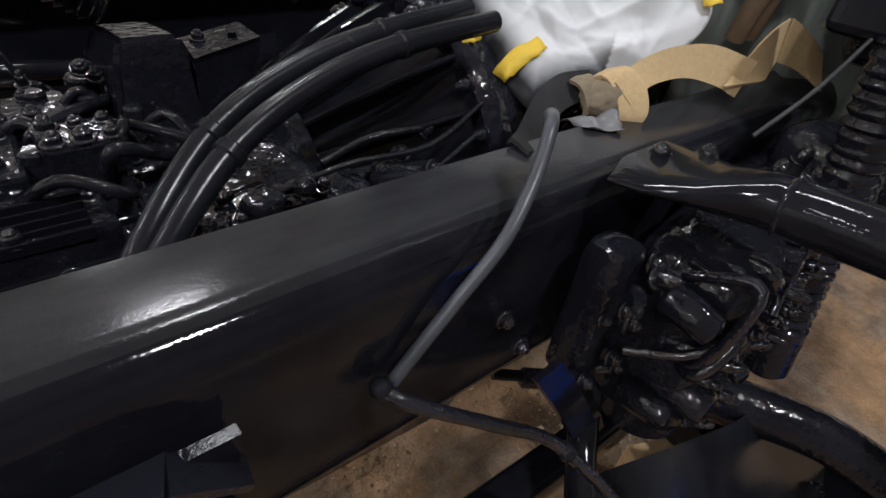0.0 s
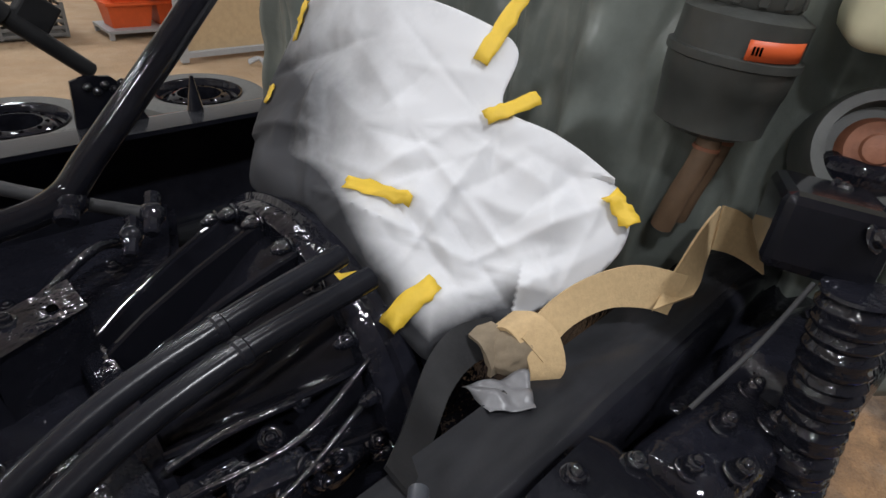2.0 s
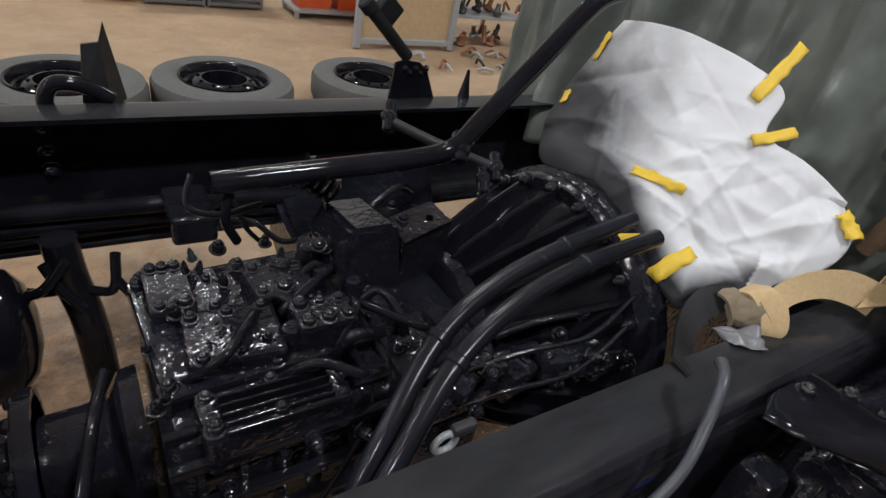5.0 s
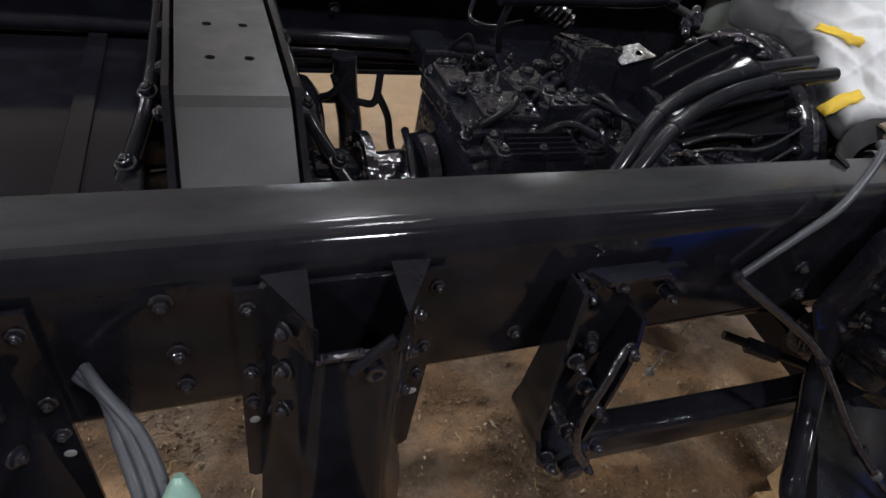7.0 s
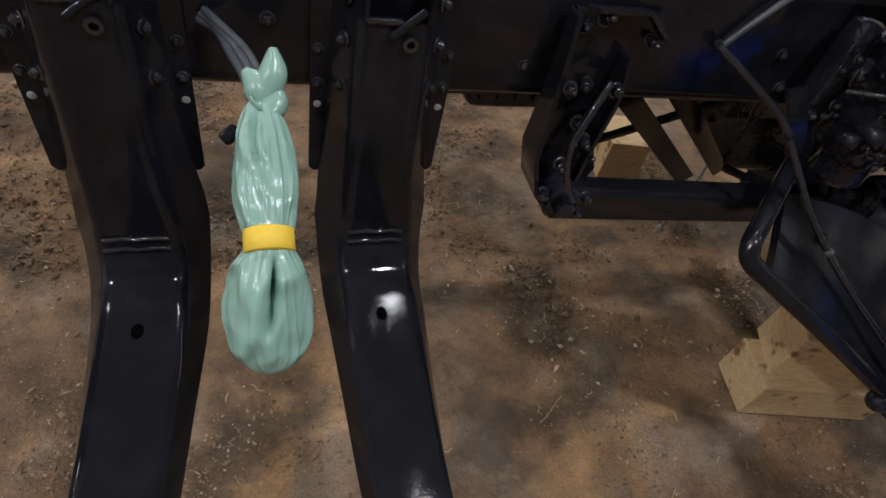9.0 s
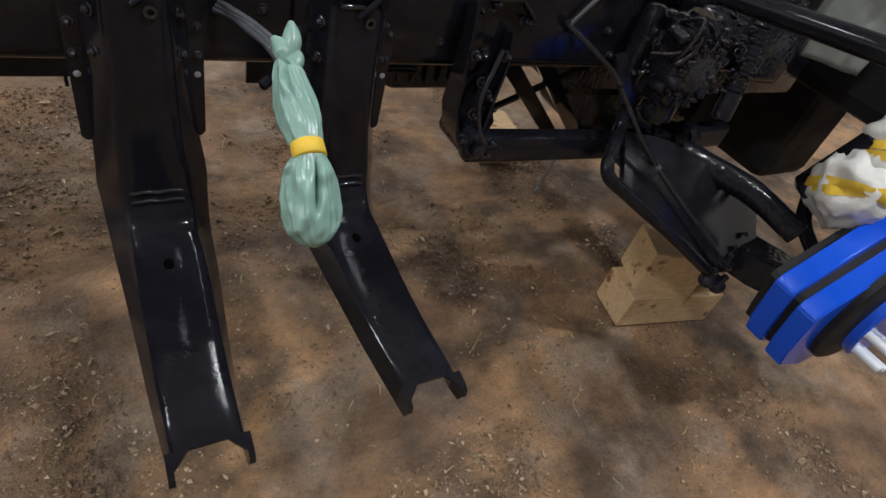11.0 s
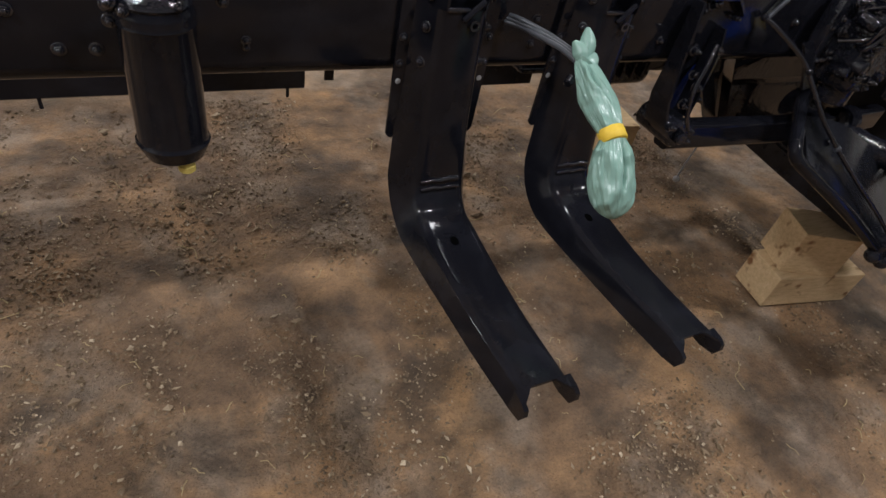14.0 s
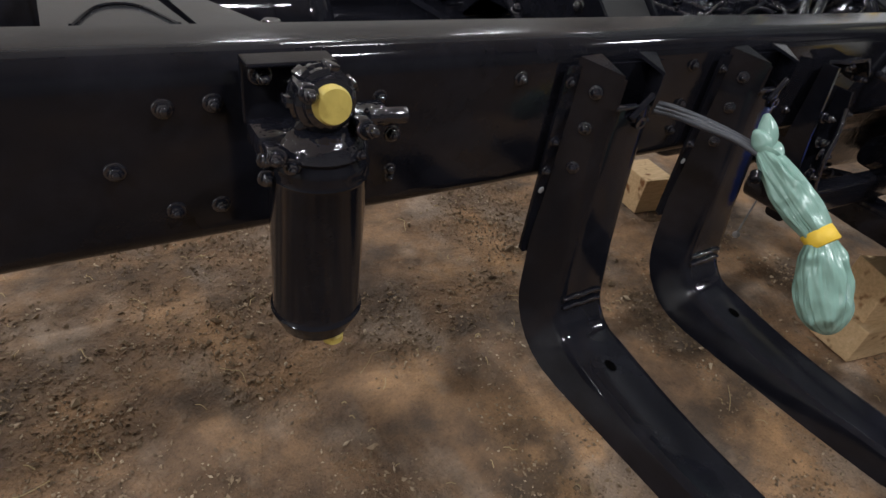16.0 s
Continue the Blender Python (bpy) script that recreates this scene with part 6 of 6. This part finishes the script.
# ---------------------------------------------------------------- beyond the far rail
def far_brackets():
    y = FAR - 0.03
    t = thing("lamp_bracket", (1.70, y, 1.15), "black plate bracket with an angled arm on the far rail", "bracket", "far rail brackets")
    bm = bmesh.new()
    prism(bm, [(1.645, 1.150), (1.75, 1.150), (1.725, 1.205), (1.705, 1.224), (1.67, 1.228), (1.65, 1.222)], y - 0.006, y, "y")
    part("plate", bm, M_BLACK, t)
    for k in range(5):
        bolt(t, (1.672 + 0.012 * k, y - 0.006, 1.212 - 0.008 * (k % 2)), (0, -1, 0.2), 0.005)
    bm = bmesh.new()
    cyl(bm, (1.69, y + 0.02, 1.225), (1.592, y + 0.02, 1.318), 0.0125, edge=0.003)
    cyl(bm, (1.60, y + 0.02, 1.31), (1.582, y + 0.02, 1.328), 0.016, edge=0.003)
    part("arm", bm, M_OVER, t, smooth=40)
    part("box", box(bmesh.new(), (1.637, y + 0.03, 1.312), (0.05, 0.022, 0.045), 0.004, (0, 40, 10)), M_OVER, t)
    v = thing("angle_bracket", (1.15, y + 0.04, 1.15), "dusty black V-shaped angle bracket beyond the far rail", "bracket", "far rail brackets")
    part("front_leaf", plate(bmesh.new(), [(1.118, y + 0.03, 1.13), (1.16, y + 0.02, 1.13), (1.152, y + 0.03, 1.235), (1.128, y + 0.04, 1.228)], (0, 1, 0), 0.006), M_OVER, v)
    part("rear_leaf", plate(bmesh.new(), [(1.16, y + 0.02, 1.13), (1.185, y + 0.07, 1.13), (1.163, y + 0.06, 1.258), (1.152, y + 0.03, 1.235)], (0, 1, 0), 0.006), M_OVER, v)
    h = thing("bent_pipe_end", (1.12, y + 0.03, 1.15), "black bent pipe end standing on the far rail", "pipe")
    part("pipe", tube(bmesh.new(), [(1.072, y + 0.01, 1.12), (1.07, y + 0.01, 1.155), (1.085, y + 0.01, 1.178), (1.12, y + 0.01, 1.175), (1.16, y + 0.01, 1.152)], 0.012, 16), M_BLACK, h, smooth=60)
    s = thing("rail_spike", (1.83, y, 1.15), "small black pointed bracket on the far rail", "bracket")
    part("spike", lathe(bmesh.new(), (1.83, y, 1.148), (0, 0, 1), [(0, 0.014), (0.035, 0.007), (0.06, 0.003)], 10), M_BLACK, s, smooth=40)


def wheel(x, y, spin):
    t = thing("truck_wheel", (x, y, 0.0), "loose truck wheel with glossy black rim lying on the floor", "wheel", "loose wheels")
    bm = bmesh.new()
    prof = [(-0.005, 0.29), (0.0, 0.36), (0.02, 0.41), (0.06, 0.43), (0.17, 0.43), (0.205, 0.415), (0.222, 0.375), (0.226, 0.33), (0.218, 0.285), (0.20, 0.26), (0.10, 0.255), (0.0, 0.26)]
    lathe(bm, (x, y, 0), (0, 0, 1), prof + [prof[0]], 72, cap=False)
    part("tyre", bm, M_TYRE, t, smooth=30)
    rim = part("rim", lathe(bmesh.new(), (x, y, 0), (0, 0, 1), [(0.208, 0.262), (0.222, 0.270), (0.218, 0.258), (0.20, 0.247), (0.17, 0.24), (0.16, 0.225), (0.19, 0.185), (0.205, 0.15), (0.205, 0.135), (0.17, 0.132), (0.10, 0.13)], 64, cap=False), M_BLACK, t, "glossy black rim", smooth=35)
    # hand holes: their darkness painted as flat black discs on the rim
    for k in range(10):
        an = k * math.tau / 10 + spin
        c, s = math.cos(an), math.sin(an)
        bm = bmesh.new()
        lathe(bm, (x + 0.207 * c, y + 0.207 * s, 0.1755), (c * 0.62, s * 0.62, 0.78), [(0, 0.02), (0.0025, 0.02)], 14)
        part("hand_hole", bm, M_HOLE, rim)
    for k in range(10):
        an = k * math.tau / 10 + spin + 0.3
        bm = bmesh.new()
        lathe(bm, (x + 0.155 * math.cos(an), y + 0.155 * math.sin(an), 0.203), (0, 0, 1), [(0, 0.012), (0.004, 0.011)], 10)
        part("stud_seat", bm, M_HOLE, rim)


def background():
    rnd = random.Random(21)
    # stacked plastic crates
    for k, (x, y, z, m) in enumerate(((2.08, 6.28, 0.0, M_GREY3), (2.64, 6.28, 0.0, M_GREY3), (2.08, 6.28, 0.31, M_GREY3), (2.64, 6.29, 0.31, M_GREY3), (2.08, 6.28, 0.62, M_PLASTIC), (2.64, 6.28, 0.62, M_PLASTIC))):
        t = thing("plastic_crate", (x, y, z), "slatted dark plastic crate stacked by the wall", "crate", "crates")
        for sx, sy, w, d in ((0, -1, 0.52, 0.012), (0, 1, 0.52, 0.012), (-1, 0, 0.012, 0.36), (1, 0, 0.012, 0.36)):
            for r in range(5):
                part("slat", box(bmesh.new(), (x + sx * 0.26, y + sy * 0.18, z + 0.03 + 0.058 * r), (w, d, 0.028), 0.003), m, t)
        for sx in (-1, 1):
            for sy in (-1, 1):
                part("corner", box(bmesh.new(), (x + sx * 0.255, y + sy * 0.175, z + 0.15), (0.03, 0.03, 0.295), 0.004), m, t)
        part("bottom", box(bmesh.new(), (x, y, z + 0.012), (0.5, 0.34, 0.02), 0.003), m, t)
    # orange boxes
    for k, (x, y, z) in enumerate(((3.42, 6.1, 0.075), (3.86, 6.1, 0.075), (3.44, 6.1, 0.30), (3.88, 6.12, 0.30), (3.43, 6.1, 0.525), (3.87, 6.1, 0.525))):
        t = thing("orange_bin", (x, y, z), "bright orange plastic storage bin with rim", "bin", "orange bins")
        bm = bmesh.new()
        loft(bm, [[Vector((x + sx * (0.2 + e), y + sy * (0.15 + e), z + h)) for sx, sy in ((-1, -1), (1, -1), (1, 1), (-1, 1))] for h, e in ((0, -0.03), (0.2, 0.0), (0.2, 0.02), (0.225, 0.02))])
        part("tub", bm, M_ORANGE, t)
        part("rim", box(bmesh.new(), (x, y - 0.165, z + 0.21), (0.36, 0.02, 0.02), 0.004), M_ORANGE, t)
    sh = thing("low_rack", (3.65, 6.1, 0.0), "low grey metal rack carrying orange bins", "rack")
    part("shelf", box(bmesh.new(), (3.65, 6.1, 0.06), (0.95, 0.45, 0.03), 0.004), M_STEEL, sh)
    for sx in (-1, 1):
        for sy in (-1, 1):
            part("leg", box(bmesh.new(), (3.65 + sx * 0.45, 6.1 + sy * 0.2, 0.0175), (0.04, 0.04, 0.055), 0.003), M_STEEL, sh)
    c = thing("yellow_carton", (1.55, 6.3, 0.0), "yellow cardboard carton standing beside the crates", "carton")
    part("box", box(bmesh.new(), (1.55, 6.3, 0.175), (0.40, 0.3, 0.35), 0.006), M_CARTON, c)
    part("flap", box(bmesh.new(), (1.55, 6.13, 0.33), (0.38, 0.06, 0.006), 0.001, (-35, 0, 0)), M_CARTON, c)
    # bench with tan panel and white posts
    b = thing("work_cabinet", (4.0, 4.95, 0.0), "tan panelled cabinet with pale grey steel posts", "cabinet")
    part("panel", box(bmesh.new(), (3.98, 5.0, 0.62), (1.0, 0.04, 1.1), 0.004), M_CARD, b, "tan board panel")
    part("side", box(bmesh.new(), (4.47, 5.3, 0.62), (0.04, 0.6, 1.1), 0.004), M_CARD, b)
    for x in (3.46, 4.5):
        part("post", box(bmesh.new(), (x, 4.96, 0.62), (0.06, 0.06, 1.24), 0.004), M_STEEL, b, "pale grey steel post")
    part("rail", box(bmesh.new(), (3.98, 4.96, 0.06), (1.0, 0.05, 0.05), 0.004), M_STEEL, b)
    part("top", box(bmesh.new(), (3.98, 5.3, 1.2), (1.2, 0.7, 0.05), 0.006), M_STEEL, b)
    # scrap shelf with dark parts, and a rust-orange panel
    s = thing("scrap_shelf", (5.0, 5.2, 0.0), "open shelf heaped with dark metal scrap", "shelf")
    for z in (0.3, 0.75, 1.2):
        part("board", box(bmesh.new(), (5.05, 5.35, z), (1.0, 0.5, 0.03), 0.004), M_STEEL, s)
    for x in (4.57, 5.53):
        part("upright", box(bmesh.new(), (x, 5.12, 0.75), (0.04, 0.04, 1.5), 0.004), M_STEEL, s)
    for k in range(46):
        x, y, z = rnd.uniform(4.6, 5.5), rnd.uniform(5.12, 5.5), rnd.choice((0.0, 0.33, 0.78))
        p = thing("scrap_part", (x, y, z), "dark odd metal part lying in the scrap heap", "scrap", "scrap parts")
        bm = bmesh.new()
        an = rnd.uniform(0, 3.14)
        if k % 3:
            tube(bm, [(x, y, z + 0.03), (x + 0.08 * math.cos(an), y + 0.08 * math.sin(an), z + rnd.uniform(0.05, 0.2)), (x + 0.16 * math.cos(an), y + 0.12 * math.sin(an + 1), z + rnd.uniform(0.03, 0.2))], rnd.uniform(0.012, 0.03), 10, 5)
        else:
            lathe(bm, (x, y, z), (rnd.uniform(-0.5, 0.5), rnd.uniform(-0.5, 0.5), 1), [(0, 0.05), (0.03, 0.06), (0.06, 0.03), (0.12, 0.025)], 14)
        part("piece", bm, rnd.choice((M_STEEL2, M_STEEL, M_PLASTIC, M_RUST)), p, smooth=40)
    o = thing("machine_guard", (5.9, 5.0, 0.0), "rust-orange painted machine guard standing upright", "guard")
    part("sheet", box(bmesh.new(), (5.95, 5.0, 0.75), (0.6, 0.05, 1.1), 0.01), M_OCHRE, o)
    part("foot", box(bmesh.new(), (5.95, 5.0, 0.1), (0.5, 0.2, 0.2), 0.01), M_STEEL2, o)
    for k in range(16):
        x, y = rnd.uniform(3.6, 5.4), rnd.uniform(4.3, 4.85)
        p = thing("floor_scrap", (x, y, 0.0), "small metal offcut lying on the floor", "scrap", "floor scraps")
        bm = bmesh.new()
        an = rnd.uniform(0, 6.28)
        tube(bm, [(x, y, 0.012), (x + 0.07 * math.cos(an), y + 0.07 * math.sin(an), 0.03 + 0.05 * rnd.random()), (x + 0.15 * math.cos(an + 0.5), y + 0.13 * math.sin(an + 0.4), 0.015)], rnd.uniform(0.008, 0.018), 8, 5)
        part("piece", bm, rnd.choice((M_STEEL2, M_STEEL, M_RUST)), p, smooth=40)


M_CARTON = soft_mat("yellow_board", (0.62, 0.40, 0.08), 0.15, 0.8, 20, 0.2)
M_GREY3 = soft_mat("dusty_grey_plastic", (0.15, 0.15, 0.145), 0.25, 0.6, 30)
M_OCHRE = soft_mat("rust_orange_paint", (0.55, 0.22, 0.06), 0.2, 0.5, 12, 0.2)
far_brackets()
for x, y, s in ((0.12, 3.6, 0.1), (1.07, 3.55, 0.4), (1.94, 3.57, 0.0), (2.98, 3.6, 0.7)):
    wheel(x, y, s)
background()


# ---------------------------------------------------------------- grit on the floor
def grit():
    rnd = random.Random(77)
    verts, faces = [], []
    oct_f = ((0, 2, 4), (2, 1, 4), (1, 3, 4), (3, 0, 4), (2, 0, 5), (1, 2, 5), (3, 1, 5), (0, 3, 5))
    for k in range(90000):
        x, y = rnd.uniform(-0.9, 2.5), rnd.uniform(-1.15, 1.6)
        dens = noise.noise(Vector((x * 1.9, y * 1.9, 5))) + 0.6 * noise.noise(Vector((x * 5, y * 5, 9)))
        if 0.75 * dens + 0.12 < rnd.uniform(-0.05, 0.62):
            continue
        r = 0.0017 + 0.0050 * rnd.random() ** 2.3 + (0.008 * rnd.random() if rnd.random() < 0.03 else 0)
        z = -0.012 + 0.008 * noise.noise(Vector((x * 1.3, y * 1.3, 2)))
        b = len(verts)
        m = Matrix.Rotation(rnd.uniform(0, 6.28), 3, "Z") @ Matrix.Rotation(rnd.uniform(-0.6, 0.6), 3, "X")
        lx, ly, lz = rnd.choice((0.9, 1.0, 1.2, 1.5, 2.1)) * rnd.uniform(0.85, 1.1), rnd.uniform(0.65, 1.1), rnd.uniform(0.6, 1.1)
        for dx, dy, dz in ((1, 0, 0.2), (-1, 0.1, 0), (0.15, 1, 0), (0, -1, -0.1), (0.3, 0.1, 1), (-0.1, 0, -1)):
            p = m @ Vector((dx * lx * rnd.uniform(0.6, 1.3), dy * ly * rnd.uniform(0.6, 1.3), dz * lz)) * r
            verts.append((x + p.x, y + p.y, z + 0.75 * r + p.z))
        faces += [tuple(b + i for i in f) for f in oct_f]
    me = bpy.data.meshes.new("floor_grit")
    me.from_pydata(verts, [], faces)
    me.materials.append(M_PEBBLE)
    tagged(new("floor_grit", me), "loose grit and crumbs scattered over the floor", "grit", kind="stuff")
    verts, faces = [], []
    bm = bmesh.new()
    for k in range(170):
        x, y, an = rnd.uniform(-0.6, 2.0), rnd.uniform(-0.9, 1.5), rnd.uniform(0, 6.28)
        ln = rnd.uniform(0.012, 0.045) if k > 14 else rnd.uniform(0.07, 0.16)
        c, s = math.cos(an), math.sin(an)
        kink = rnd.uniform(-0.25, 0.25) * ln
        tube(bm, [(x, y, -0.006), (x + c * ln * 0.35 + s * kink, y + s * ln * 0.35 - c * kink, -0.001), (x + c * ln * 0.6 + s * kink * 0.4, y + s * ln * 0.6 - c * kink * 0.4, 0.001), (x + c * ln, y + s * ln, -0.006)], rnd.uniform(0.0009, 0.0017), 5, 4)
    ob = part("floor_straw", bm, M_STRAW, None)
    tagged(ob, "pale straws and fibres lying on the floor", "straw", kind="stuff")


M_STRAW = soft_mat("pale_straw", (0.5, 0.38, 0.2), 0.2, 0.8, 40, 0.1)
grit()
